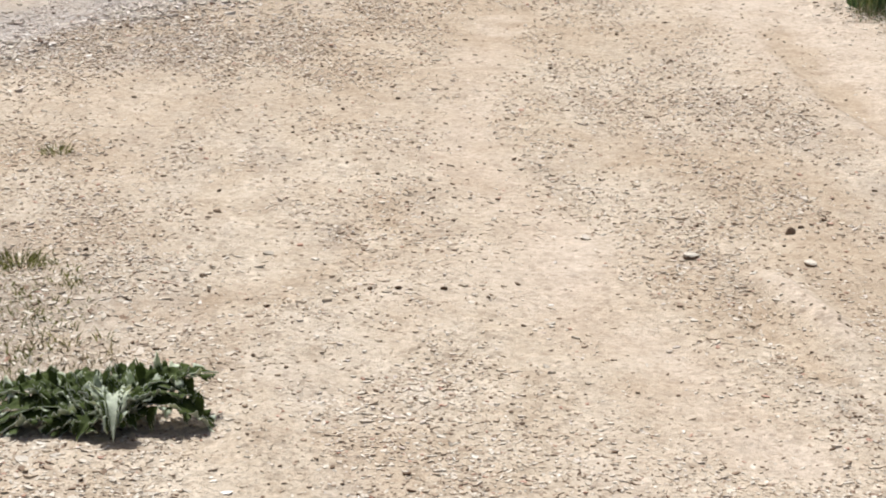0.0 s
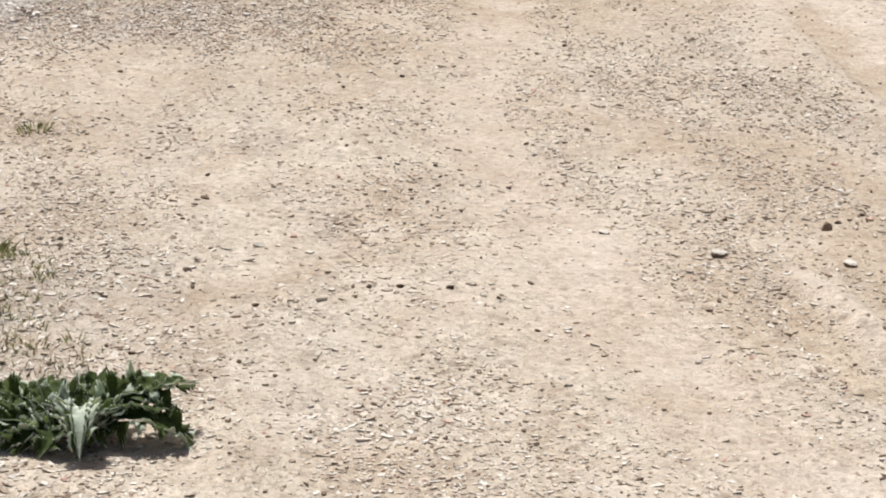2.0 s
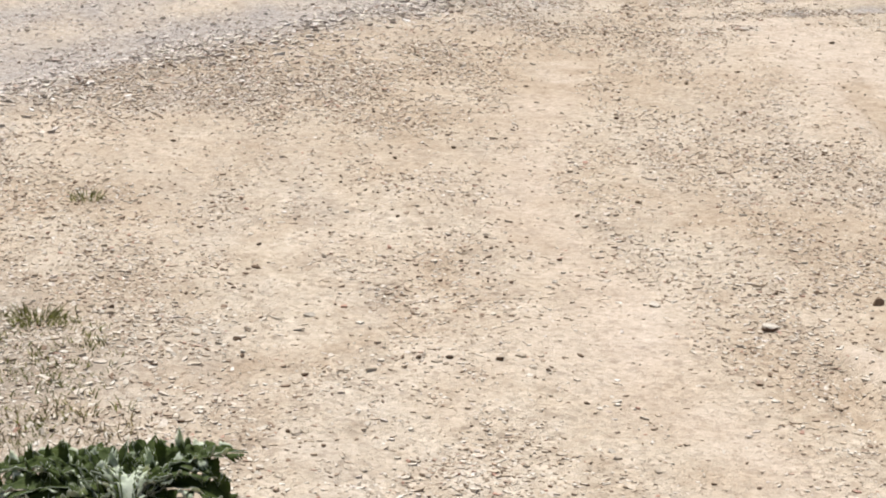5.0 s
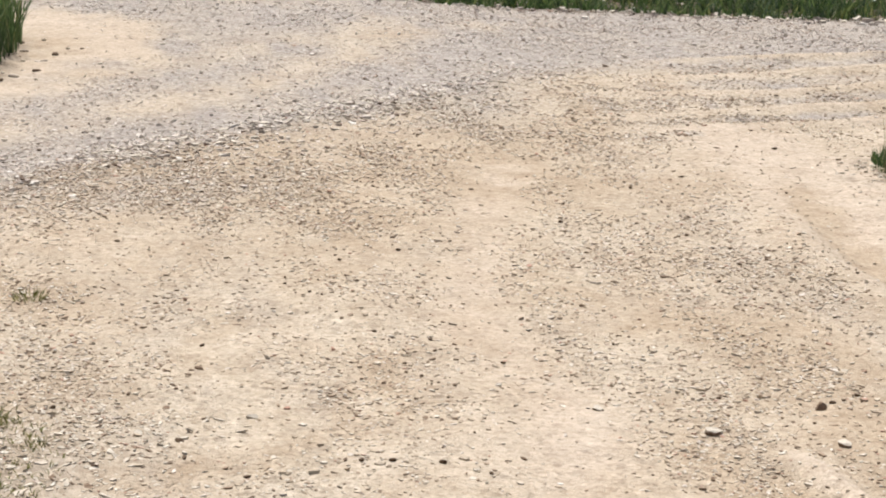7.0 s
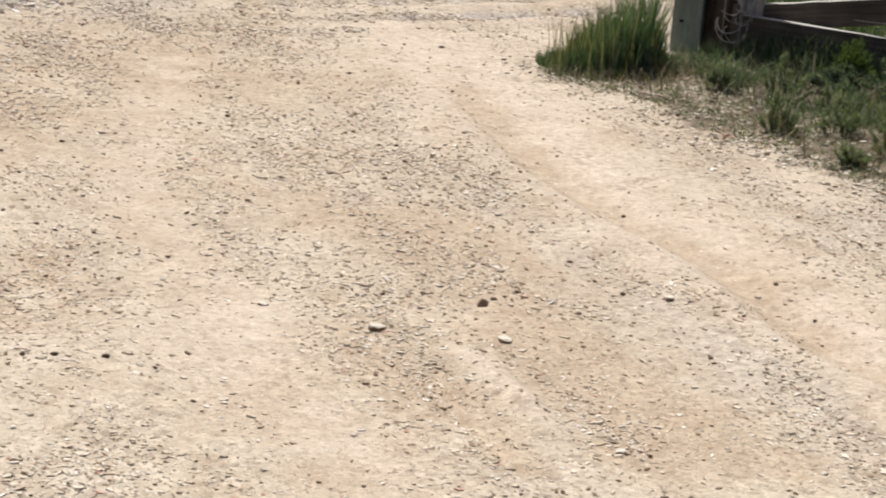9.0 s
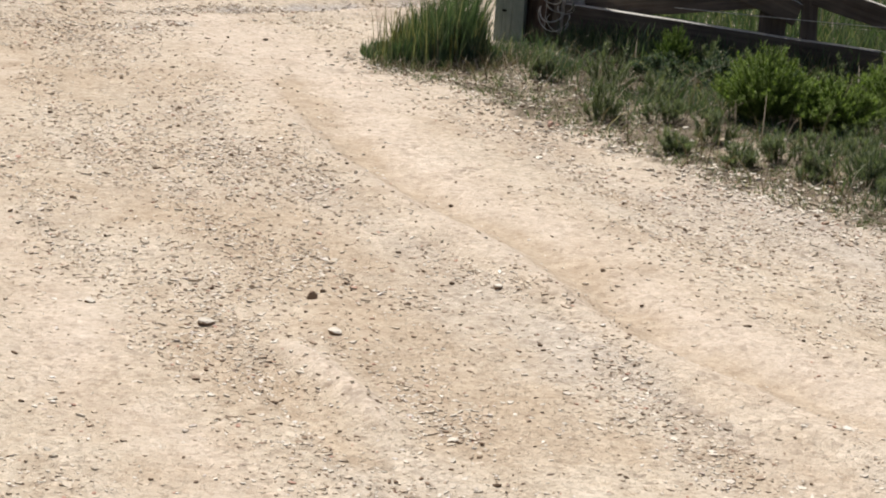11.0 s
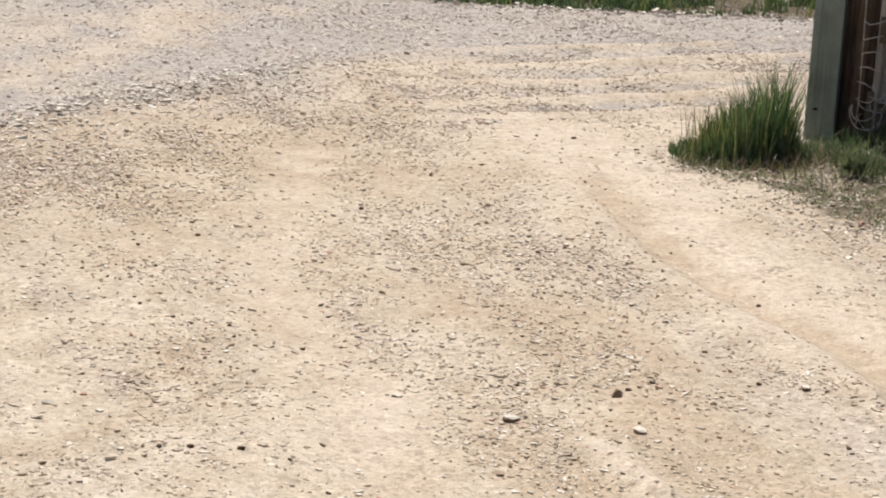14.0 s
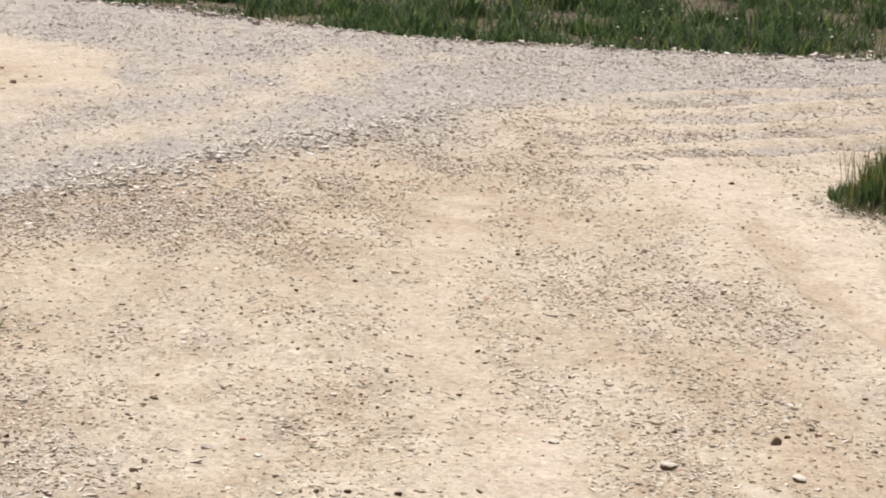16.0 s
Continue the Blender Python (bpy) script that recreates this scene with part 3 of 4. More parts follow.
def board(name, parent, a, b, width, thick, out, seed, mat=None):
    """A board from a to b (along the gate, height), out metres toward the drive."""
    mat = mat or GREYWOOD
    (u0, z0), (u1, z1) = a, b
    length_flat = abs(u1 - u0) > abs(z1 - z0)
    ob = part(name, board_mesh(name, math.hypot(u1 - u0, z1 - z0), width, thick, seed), mat, parent)
    # upward faces of level boards get the lighter wood, painted as sunlit
    ob.data.materials.append(SUNLIT_TOP)
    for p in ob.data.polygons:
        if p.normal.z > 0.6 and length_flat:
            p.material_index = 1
    ob.matrix_basis = pose((u0 + u1) / 2, -out, (z0 + z1) / 2, 0, -math.degrees(math.atan2(z1 - z0, u1 - u0)), 0)
    return ob


gate = empty("wooden_gate", GATE, "weathered grey board gate with crossed braces, standing in weeds", "gate")
board("stile", gate, (-0.03, 0.03), (-0.03, 1.42), 0.105, 0.045, 0.0, 1, PALEWOOD)
# added strip for the stile's sunlit left edge, its light painted as pale wood
board("lit_edge", gate, (-0.078, 0.06), (-0.070, 1.22), 0.034, 0.05, 0.035, 21, PALEWOOD)
board("stake", gate, (-0.105, 0.05), (-0.095, 0.265), 0.034, 0.03, 0.05, 22)
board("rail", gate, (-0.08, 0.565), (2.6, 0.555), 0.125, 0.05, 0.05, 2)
# three upper rails, unseen and made up, added wide to cast more shade
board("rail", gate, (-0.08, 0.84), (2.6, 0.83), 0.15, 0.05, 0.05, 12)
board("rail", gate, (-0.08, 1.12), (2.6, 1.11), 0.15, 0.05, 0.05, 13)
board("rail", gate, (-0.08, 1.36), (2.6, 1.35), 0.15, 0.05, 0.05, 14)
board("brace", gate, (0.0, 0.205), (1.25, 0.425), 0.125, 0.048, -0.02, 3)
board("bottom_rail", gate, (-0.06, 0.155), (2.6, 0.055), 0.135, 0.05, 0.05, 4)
board("brace", gate, (0.30, 0.555), (1.05, 0.285), 0.115, 0.028, 0.012, 5)
board("upright", gate, (0.93, 0.02), (0.92, 1.2), 0.13, 0.028, -0.045, 6)
board("brace", gate, (1.12, 0.395), (2.3, 0.12), 0.11, 0.028, 0.012, 7)
board("upright", gate, (1.115, 0.12), (1.03, 1.2), 0.08, 0.03, 0.005, 8)
board("stile", gate, (2.55, 0.03), (2.55, 1.42), 0.105, 0.045, 0.0, 9)


def painted_post():
    """A square post with two routed grooves in each face."""
    bm = bmesh.new()
    h, g, d = 0.07, 0.005, 0.0025
    side = [(-h, 0), (-0.03 - g, 0), (-0.03, d), (-0.03 + g, 0), (0.015 - g, 0), (0.015, d), (0.015 + g, 0)]
    ring = []
    for k in range(4):
        c, s = round(math.cos(k * math.pi / 2)), round(math.sin(k * math.pi / 2))
        ring += [(u * c - (-h + v) * s, u * s + (-h + v) * c) for u, v in side]
    lo = [bm.verts.new((x, y, -0.12)) for x, y in ring]
    hi = [bm.verts.new((x, y, 1.45)) for x, y in ring]
    for j in range(len(ring)):
        bm.faces.new((lo[j], lo[(j + 1) % len(ring)], hi[(j + 1) % len(ring)], hi[j]))
    bm.faces.new(hi)
    bm.faces.new(lo[::-1])
    return bm


post = empty("square_post", GATE @ pose(-0.335, -0.02, 0, 0, 0, 6), "square post in faded grey-green paint, grass at its foot", "post")
part("shaft", painted_post(), PAINTED, post)
hole = bmesh.new()
bmesh.ops.create_cone(hole, cap_ends=True, segments=10, radius1=0.011, radius2=0.009, depth=0.006, matrix=pose(-0.025, -0.0715, 0.155, 90, 0, 0) @ Matrix.Diagonal((1.2, 0.6, 1, 1)))
part("bolt_hole", hole, HOLE, post, "black bolt hole")


def round_post():
    bm = bmesh.new()
    rings = []
    r = random.Random(4)
    n = 40
    wob = [r.uniform(-1, 1) for _ in range(n)]
    for i in range(24):
        z = -0.12 + i * 1.62 / 23
        rings.append([bm.verts.new(((0.098 + 0.004 * wob[j] + 0.003 * math.sin(5 * z + j * 0.7)) * math.cos(6.2832 * j / n), (0.098 + 0.004 * wob[j]) * math.sin(6.2832 * j / n), z)) for j in range(n)])
    for a, b in zip(rings, rings[1:]):
        for j in range(n):
            bm.faces.new((a[j], a[(j + 1) % n], b[(j + 1) % n], b[j]))
    bm.faces.new(rings[-1])
    return bm


log_post = empty("round_post", GATE @ pose(-0.185, 0.08, 0), "thick dark brown round wooden corner post", "post")
shaft = part("shaft", round_post(), DARKWOOD, log_post)

# loose wire ends between post and gate
curls = empty("wire_tangle", GATE @ pose(-0.11, -0.05, 0), "tangle of pale cut wire ends wound on the gate post", "wire")
r = random.Random(9)
for i in range(5):
    z = 0.60 - 0.075 * i
    bm = tube(bmesh.new(), [(-0.05 + 0.1 * t + 0.006 * math.sin(9 * t + i), -0.03 - 0.05 * math.sin(3.1 * t), z - 0.012 * math.sin(4 * t + i)) for t in np.linspace(0, 1, 9)], 0.003)
    part("wire_end", bm, WIRE, curls)
for i in range(7):
    cx, cz, rad = r.uniform(-0.01, 0.07), 0.13 + 0.026 * i, r.uniform(0.035, 0.085)
    bm = tube(bmesh.new(), [(cx + rad * math.cos(a), -0.05 + 0.025 * math.sin(2 * a + i), cz + 0.9 * rad * math.sin(a)) for a in np.linspace(2.3 + 0.3 * i, 6.3 + 0.2 * i, 14)], 0.0026 + 0.0004 * (i % 3))
    part("wire_loop", bm, WIRE, curls)
bm = tube(bmesh.new(), [(-0.045 + 0.004 * math.sin(7 * z), -0.02, z) for z in np.linspace(0.1, 1.2, 16)], 0.0024)
part("wire_upright", bm, WIRE, curls)

strand = empty("wire_strand", GATE @ pose(0, -0.12, 0), "single pale wire strung along the gate boards", "wire")
part("wire", tube(bmesh.new(), [(0.48 + 2.1 * t, 0.0, 0.268 + 0.07 * t - 0.012 * math.sin(3.14 * t)) for t in np.linspace(0, 1, 16)], 0.0022), WIRE, strand)

fence = empty("wire_fence", GATE @ pose(-0.5, 1.0, 0), "woven wire stock fence behind the gate", "fence")
for i in range(9):
    part("line_wire", tube(bmesh.new(), [(3.4 * t, 0.004 * math.sin(20 * t + i), 0.02 + 0.1 * i + 0.006 * math.sin(8 * t + i)) for t in np.linspace(0, 1, 18)], 0.0017, 5), WIRE, fence)
for i in range(33):
    part("stay_wire", tube(bmesh.new(), [(0.05 + 0.1 * i + 0.004 * math.sin(6 * z + i), 0.0, z) for z in np.linspace(0.0, 0.84, 6)], 0.0015, 5), WIRE, fence)


# ---- thistle rosette ----
def thistle_leaf(length, width, rise, droop, seed, pale=0.0):
    """An arched leaf cut into pairs of toothed lobes, each lobe twisted its own way; green above, woolly below."""
    r = random.Random(seed)
    verts, faces, marg = [], [], []

    def rib(t):
        x = length * (t - 0.12 * droop * t * t)
        z = rise * math.sin(math.pi * min(1.0, max(0.0, t) * 0.95) ** 0.8) - droop * 0.11 * length * max(0.0, t) ** 3
        return x, z

    def sheet(rows):
        """Adds a grid of (x, y, z, margin) rows."""
        o, m = len(verts), len(rows[0])
        for row in rows:
            verts.extend(p[:3] for p in row)
            marg.extend(p[3] for p in row)
        for i in range(len(rows) - 1):
            for j in range(m - 1):
                q = o + i * m + j
                faces.append((q, q + m, q + m + 1, q + 1))

    env = lambda t: math.sin(math.pi * min(1.0, 0.16 + 0.80 * t)) ** 0.6
    rows = []
    jag = [[r.uniform(0.7, 1.0) if i % 4 == 0 else r.uniform(1.0, 1.35) if i % 4 == 2 else 1.0 for i in range(49)] for _ in range(2)]
    frill = [[r.uniform(-0.35, 0.75) for _ in range(14)] for _ in range(2)]
    for i in range(49):
        t = i / 48
        x, z = rib(t)
        w = width * 0.52 * env(t) * (1 - 0.9 * t ** 6)
        row = []
        for v in (-1.0, -0.7, -0.35, 0.0, 0.35, 0.7, 1.0):
            side, out = int(v > 0), abs(v)
            k, f = divmod(i / 4, 1)
            wave = frill[side][int(k)] * (1 - f) + frill[side][int(k) + 1] * f
            reach = 1 + (jag[side][i] - 1) * out ** 2
            row.append((x + 0.25 * w * out * (reach - 1), w * v * reach, z + w * (0.15 * out + wave * out ** 2) - (0.003 if v == 0 else 0),
                        (0.42 if v == 0 else 0.38 * (out == 1.0)) + pale * (0.9 if -0.4 < v <= 0.4 else 0.25) * r.uniform(0.6, 1.0)))
        rows.append(row)
    sheet(rows)
    pairs = max(6, round(length / 0.021))
    for k in range(2 * pairs - 1):
        side = 1 if k % 2 else -1
        t0 = 0.10 + 0.86 * (k // 2 + 0.25 * (k % 2)) / pairs
        w = 0.66 * width * env(t0) * r.uniform(0.65, 1.25)
        span = 1.3 * length / pairs
        lift = r.uniform(0.6, 1.5) if r.random() < 0.5 else r.uniform(-0.4, 0.5)
        curl, twist, slant = r.uniform(-0.6, 0.3), r.uniform(-0.8, 0.8), r.uniform(0.1, 0.45)
        woolly = pale * 0.6 + (1.0 if r.random() < 0.2 else 0.0)
        teeth = [r.uniform(-0.10, 0.02), r.uniform(0.08, 0.20), r.uniform(-0.14, -0.02), r.uniform(0.12, 0.28), r.uniform(-0.12, 0.0), r.uniform(0.04, 0.14), r.uniform(-0.15, -0.05)]
        rows = []
        for i in range(7):
            u = i / 6
            row = []
            for j in range(7):
                v = j / 6 - 0.5
                out = u * (1 + (teeth[j] * 1.7 if i == 6 else teeth[j] * 0.5 * u))
                wide = (1 - 0.32 * u ** 2) * (1 + (0.18 if i % 2 == 0 else -0.05) * (abs(v) > 0.4) * (u > 0.2))
                x, z = rib(t0 + v * span * wide / length)
                flat = 1 / math.hypot(1.0, max(0.0, lift))
                row.append((x + slant * w * out, side * (0.40 * width * env(t0) + w * out * flat), z + w * (lift * flat * out + curl * out * out + twist * v * out) + 0.12 * w * math.sin(3.1 * v) * u,
                            max(0.0, 5.0 * (max(abs(v) - 0.41, u - 0.90, 0.0))) + woolly * u))
            rows.append(row if side < 0 else row[::-1])
        sheet(rows)
    me = quick_mesh("leaf", np.array(verts), np.array(faces).ravel(), np.full(len(faces), 4), [THISTLE_TOP, THISTLE_UNDER], smooth=True)
    me.attributes.new("margin", "FLOAT", "POINT").data.foreach_set("value", np.clip(np.array(marg), 0, 1).astype(np.float32))
    return me


TX, TY = -0.742, 4.425
thistle = empty("thistle", pose(TX, TY, at_height(TX, TY)), "low spiny thistle rosette with dark green leaves on gravel", "plant")
# bearing, length, width, rise, droop, tilt
LEAVES = [(24, 0.265, 0.046, 0.05, 0.4, -19), (5, 0.22, 0.046, 0.05, 0.7, -15), (-9, 0.285, 0.046, 0.05, 1.4, -2), (56, 0.17, 0.040, 0.02, 0.2, -28), (80, 0.17, 0.038, 0.01, 0.0, -32),
          (106, 0.15, 0.034, 0.01, 0.1, -30), (-84, 0.19, 0.046, 0.075, 1.5, -10), (-118, 0.16, 0.040, 0.03, 1.1, -3), (-140, 0.16, 0.040, 0.03, 1.0, 0), (-55, 0.10, 0.034, 0.02, 0.8, -6)]
LEAVES += [(150, 0.29, 0.046, 0.035, 0.5, -11), (166, 0.35, 0.048, 0.04, 0.7, -7), (182, 0.38, 0.048, 0.035, 0.8, -2), (196, 0.32, 0.046, 0.03, 0.9, 0), (212, 0.20, 0.040, 0.03, 1.1, 0), (128, 0.19, 0.040, 0.02, 0.2, -22)]
LEAVES += [(az, 0.10 + 0.012 * (k % 3), 0.032, 0.015, 0.1, -24 - 7 * (k % 5)) for k, az in enumerate((15, -160, -20, 190, -85, 160, 40))]
for i, (az, ln, wd, rise, droop, tilt) in enumerate(LEAVES):
    ob = new("leaf", thistle_leaf(ln, wd, rise, droop, 20 + i, 1.7 if i == 6 else 0.0))
    ob.parent = thistle
    ob.matrix_basis = pose(0, 0, 0.012, 0, 0, az) @ pose(0.012, 0, 0, 0, tilt, 0) @ pose(0, 0, 0, 12 * math.cos(radians(az)), 0, 0)
    skin = ob.modifiers.new("skin", "SOLIDIFY")
    skin.thickness, skin.offset, skin.material_offset, skin.material_offset_rim = 0.0014, -1.0, 1, 1
bm = bmesh.new()
bmesh.ops.create_icosphere(bm, subdivisions=2, radius=0.026, matrix=Matrix.Translation((0, 0, 0.016)))
for v in bm.verts:
    v.co.xy *= 1 + 0.25 * math.sin(9 * math.atan2(v.co.y, v.co.x))
part("crown", bm, THISTLE_UNDER, thistle, "pale woolly heart of the rosette")


# ---- grasses and weeds ----
def patch(n, cx, cy, rx, ry, hollow=0.0):
    a, d = rng.random(n) * 6.283, (hollow + (1 - hollow) * rng.random(n)) ** 0.5
    return cx + rx * d * np.cos(a), cy + ry * d * np.sin(a)


def scatter(n, x0, x1, y0, y1, keep):
    x, y = x0 + (x1 - x0) * rng.random(n), y0 + (y1 - y0) * rng.random(n)
    k = rng.random(n) < keep(x, y)
    return x[k], y[k]


def stuff(ob, label, category):
    return tagged(ob, label, category, kind="stuff")


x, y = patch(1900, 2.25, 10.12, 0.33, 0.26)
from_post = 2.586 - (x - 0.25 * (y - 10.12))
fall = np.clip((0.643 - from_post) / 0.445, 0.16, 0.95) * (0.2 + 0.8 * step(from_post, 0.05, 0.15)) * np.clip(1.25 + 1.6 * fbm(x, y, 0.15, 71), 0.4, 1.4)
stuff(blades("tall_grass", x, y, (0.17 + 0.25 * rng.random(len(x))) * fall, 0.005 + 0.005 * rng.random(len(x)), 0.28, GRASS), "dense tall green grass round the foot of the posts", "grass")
x, y = patch(220, 2.58, 10.0, 0.3, 0.2)
stuff(blades("low_grass", x, y, 0.05 + 0.12 * rng.random(len(x)) ** 1.5, 0.003 + 0.003 * rng.random(len(x)), 0.5, GRASS), "low green and straw grass before the posts", "grass")
x, y = patch(520, 2.17, 9.98, 0.28, 0.22)
stuff(blades("edge_grass", x, y, 0.02 + 0.09 * rng.random(len(x)) ** 1.6, 0.0025 + 0.003 * rng.random(len(x)), 0.5, GRASS), "short grass thinning out onto the gravel", "grass")
x, y = patch(1000, 2.34, 9.92, 0.42, 0.2)
stuff(blades("straw_grass", x, y, 0.02 + 0.07 * rng.random(len(x)), 0.003 + 0.003 * rng.random(len(x)), 0.9, DRYGRASS, levels=3), "dry straw at the foot of the green grass", "dry grass")
x, y = patch(130, 2.2, 10.05, 0.26, 0.2)
stuff(blades("grass_heads", x, y, 0.16 + 0.15 * rng.random(len(x)), 0.006 + 0.004 * rng.random(len(x)), 0.16, OLIVE), "brownish seed heads standing out of green grass", "grass")
x, y = patch(3200, -3.12, 12.85, 0.66, 1.25)
stuff(blades("roadside_grass", x, y, 0.25 + 0.35 * rng.random(len(x)), 0.006 + 0.005 * rng.random(len(x)), 0.4, GRASS), "lush dark green grass behind stones at the road", "grass")


def in_verge(x, y):
    return (x > verge_edge(y) + 0.02) * 1.0


# weeds of the verge, in clumps
cx, cy = scatter(900, 2.0, 5.2, 6.0, 10.4, lambda a, b: in_verge(a, b) * np.clip(0.35 + 2.5 * fbm(a, b, 0.5, 73) + 0.6 * step(a - verge_edge(b), 0.4, 1.0), 0.03, 1) * step(a - verge_edge(b), 0.15, 0.6) * (1 - 0.75 * step(b - 9.3, 0, 0.4) * step(a - 2.9, 0, 0.2)))
k = 46
x, y = np.repeat(cx, k) + rng.normal(0, 0.05, len(cx) * k), np.repeat(cy, k) + rng.normal(0, 0.05, len(cx) * k)
size = np.repeat(0.04 + 0.13 * rng.random(len(cx)) ** 1.5, k) * (0.6 + 0.6 * rng.random(len(x)))
ok = in_verge(x, y) > 0
bx, by = scatter(70, 3.35, 4.6, 6.8, 8.1, lambda a, b: step(a - verge_edge(b), 0.3, 0.55))
x, y = np.concatenate([x[ok], np.repeat(bx, 60) + rng.normal(0, 0.06, len(bx) * 60)]), np.concatenate([y[ok], np.repeat(by, 60) + rng.normal(0, 0.06, len(bx) * 60)])
size = np.concatenate([size[ok], 0.10 + 0.14 * rng.random(len(bx) * 60)])
stuff(blades("verge_weeds", x, y, size, 0.0025 + 0.0035 * rng.random(len(x)), 0.7, GRASS, levels=3), "scattered green weeds and grass on the dry verge", "grass")
x, y = scatter(62000, 1.9, 5.2, 6.0, 11.0, lambda a, b: step(a - verge_edge(b) + 0.5 * fbm(a, b, 0.3, 77), -0.1, 0.15) * step(1.8 - a + verge_edge(b), 0, 0.6))
stuff(blades("dry_litter", x, y, 0.012 + 0.05 * rng.random(len(x)) ** 2, 0.002 + 0.003 * rng.random(len(x)), 1.8, DRYGRASS, levels=3), "dry straw and dead stems over the verge soil", "dry grass")
x, y = scatter(900, 2.3, 4.6, 7.2, 10.3, in_verge)
stuff(blades("dry_stems", x, y, 0.10 + 0.14 * rng.random(len(x)), 0.003 + 0.002 * rng.random(len(x)), 1.0, DRYGRASS, levels=5), "bleached curved dead stems among the weeds", "dry grass")


def brush(name, cx, cy, r, tall, count, label, mat=BRUSH, n=260, category="bush"):
    """A feathery bush: many thin upright stems set with fine leaves."""
    thing = empty(name, pose(cx, cy, at_height(cx, cy)), label, category)
    sx, sy = patch(n, 0, 0, r, r)
    bm = bmesh.new()
    tips = []
    few = n < 40
    for a, b in zip(sx, sy):
        h = tall * (1 - 0.6 * (a * a + b * b) / (r * r)) * (rng.uniform(0.35, 1.15) if few else rng.uniform(0.78, 1.04))
        lx, ly = 0.14 * a + rng.normal(0, 0.02), 0.14 * b + rng.normal(0, 0.02)
        foot = 0.85 if few else 0.45
        tube(bm, [(foot * a, foot * b, -0.02), ((0.4 + 0.5 * foot) * a, (0.4 + 0.5 * foot) * b, 0.5 * h), (a + lx, b + ly, h)], 0.0022, 4)
        if few:
            part("stem", bm, mat, thing)
            bm = bmesh.new()
        tips.append((a, b, h, lx, ly))
    if not few:
        tagged(part("woody_base", bm, mat, thing), "thin upright green stems", kind="stuff")
    tips = np.array(tips)
    i = rng.integers(0, n, count)
    s = 0.2 + 0.8 * rng.random(count) ** 0.7
    p = np.stack([tips[i, 0] * (foot + (1 - foot) * s) + tips[i, 3] * s * s, tips[i, 1] * (foot + (1 - foot) * s) + tips[i, 4] * s * s, tips[i, 2] * s], 1)
    a, up, ln = rng.random(count) * 6.283, rng.uniform(0.4 if few else -0.5, 1.5 if few else 1.3, count), rng.uniform(0.012, 0.038 if few else 0.028, count)
    d = np.stack([np.cos(a) * np.cos(up), np.sin(a) * np.cos(up), np.sin(up)], 1) * ln[:, None]
    w = np.stack([-np.sin(a), np.cos(a), np.zeros(count)], 1) * (0.0014 if few else 0.0019)
    v = np.stack([p - w * 0.4, p + d * 0.5 - w, p + d, p + d * 0.5 + w], 1)
    me = quick_mesh("foliage", v.reshape(-1, 3), np.arange(4 * count), np.full(count, 4), [mat])
    ob = new("foliage", me)
    ob.parent = thing
    return thing


cx, cy = scatter(3400, 1.9, 4.2, 6.4, 10.2, lambda a, b: step(a - verge_edge(b), -0.1, 0.1) * step(0.7 - a + verge_edge(b), 0, 0.4))
x, y = np.repeat(cx, 9) + rng.normal(0, 0.018, len(cx) * 9), np.repeat(cy, 9) + rng.normal(0, 0.018, len(cx) * 9)
stuff(blades("sprouts", x, y, 0.012 + 0.04 * rng.random(len(x)), 0.0025 + 0.003 * rng.random(len(x)), 0.8, WEED, levels=3), "tiny green sprouts along the verge's edge", "weeds")
x, y = scatter(9000, 1.9, 4.6, 6.2, 10.4, lambda a, b: step(a - verge_edge(b) + 0.3 * fbm(a, b, 0.25, 78), -0.08, 0.12) * step(1.0 - a + verge_edge(b), 0, 0.6))
stuff(chips("dead_leaves", x, y, 0.004 + 0.008 * rng.random(len(x)), 0.3, [DRYGRASS, OLIVE], (rng.random(len(x)) < 0.4).astype(int)), "brown crumbled dead leaves over the verge soil", "leaf litter")
x, y = scatter(24000, 1.7, 4.6, 6.2, 10.4, lambda a, b: step(a - verge_edge(b), -0.35, 0.0) * step(0.8 - a + verge_edge(b), 0, 0.5) * np.clip(0.42 + 3.5 * fbm(a, b, 0.2, 79), 0.02, 1))
stuff(chips("verge_gravel", x, y, 0.005 + 0.007 * rng.random(len(x)), 0.5, [PALESTONE, PEBBLE], (rng.random(len(x)) < 0.35).astype(int)), "pale gravel chips along the verge", "gravel")
brush("feathery_bush", 3.36, 8.72, 0.20, 0.33, 26000, "bright green feathery bush in front of the gate")
brush("feathery_bush", 3.60, 8.58, 0.19, 0.25, 24000, "bright green feathery bush in front of the gate")
brush("feathery_bush", 4.02, 8.75, 0.24, 0.34, 24000, "bright green feathery bush in front of the gate")
brush("small_bush", 3.27, 9.70, 0.08, 0.24, 1800, "small fresh green bush at the gate's foot")
for bx, by, br, bh in [(2.68, 8.78, 0.07, 0.17), (2.92, 8.72, 0.09, 0.13), (2.86, 9.3, 0.10, 0.20), (3.02, 8.35, 0.08, 0.13), (3.32, 8.02, 0.09, 0.14), (3.45, 7.75, 0.10, 0.17), (3.65, 7.6, 0.12, 0.20), (3.05, 9.1, 0.10, 0.16), (2.62, 9.55, 0.06, 0.16), (3.75, 8.05, 0.12, 0.18),
                       (2.80, 8.20, 0.06, 0.09), (2.99, 7.97, 0.06, 0.10), (3.16, 8.02, 0.08, 0.13), (3.18, 7.72, 0.07, 0.10), (3.36, 7.62, 0.09, 0.15), (3.50, 7.95, 0.1, 0.17), (3.36, 7.38, 0.07, 0.11), (3.6, 7.3, 0.09, 0.16)]:
    brush("weed", bx, by, br, bh, 2000, "grey-green leafy weed on the dry verge", WEED, 24, "weed")
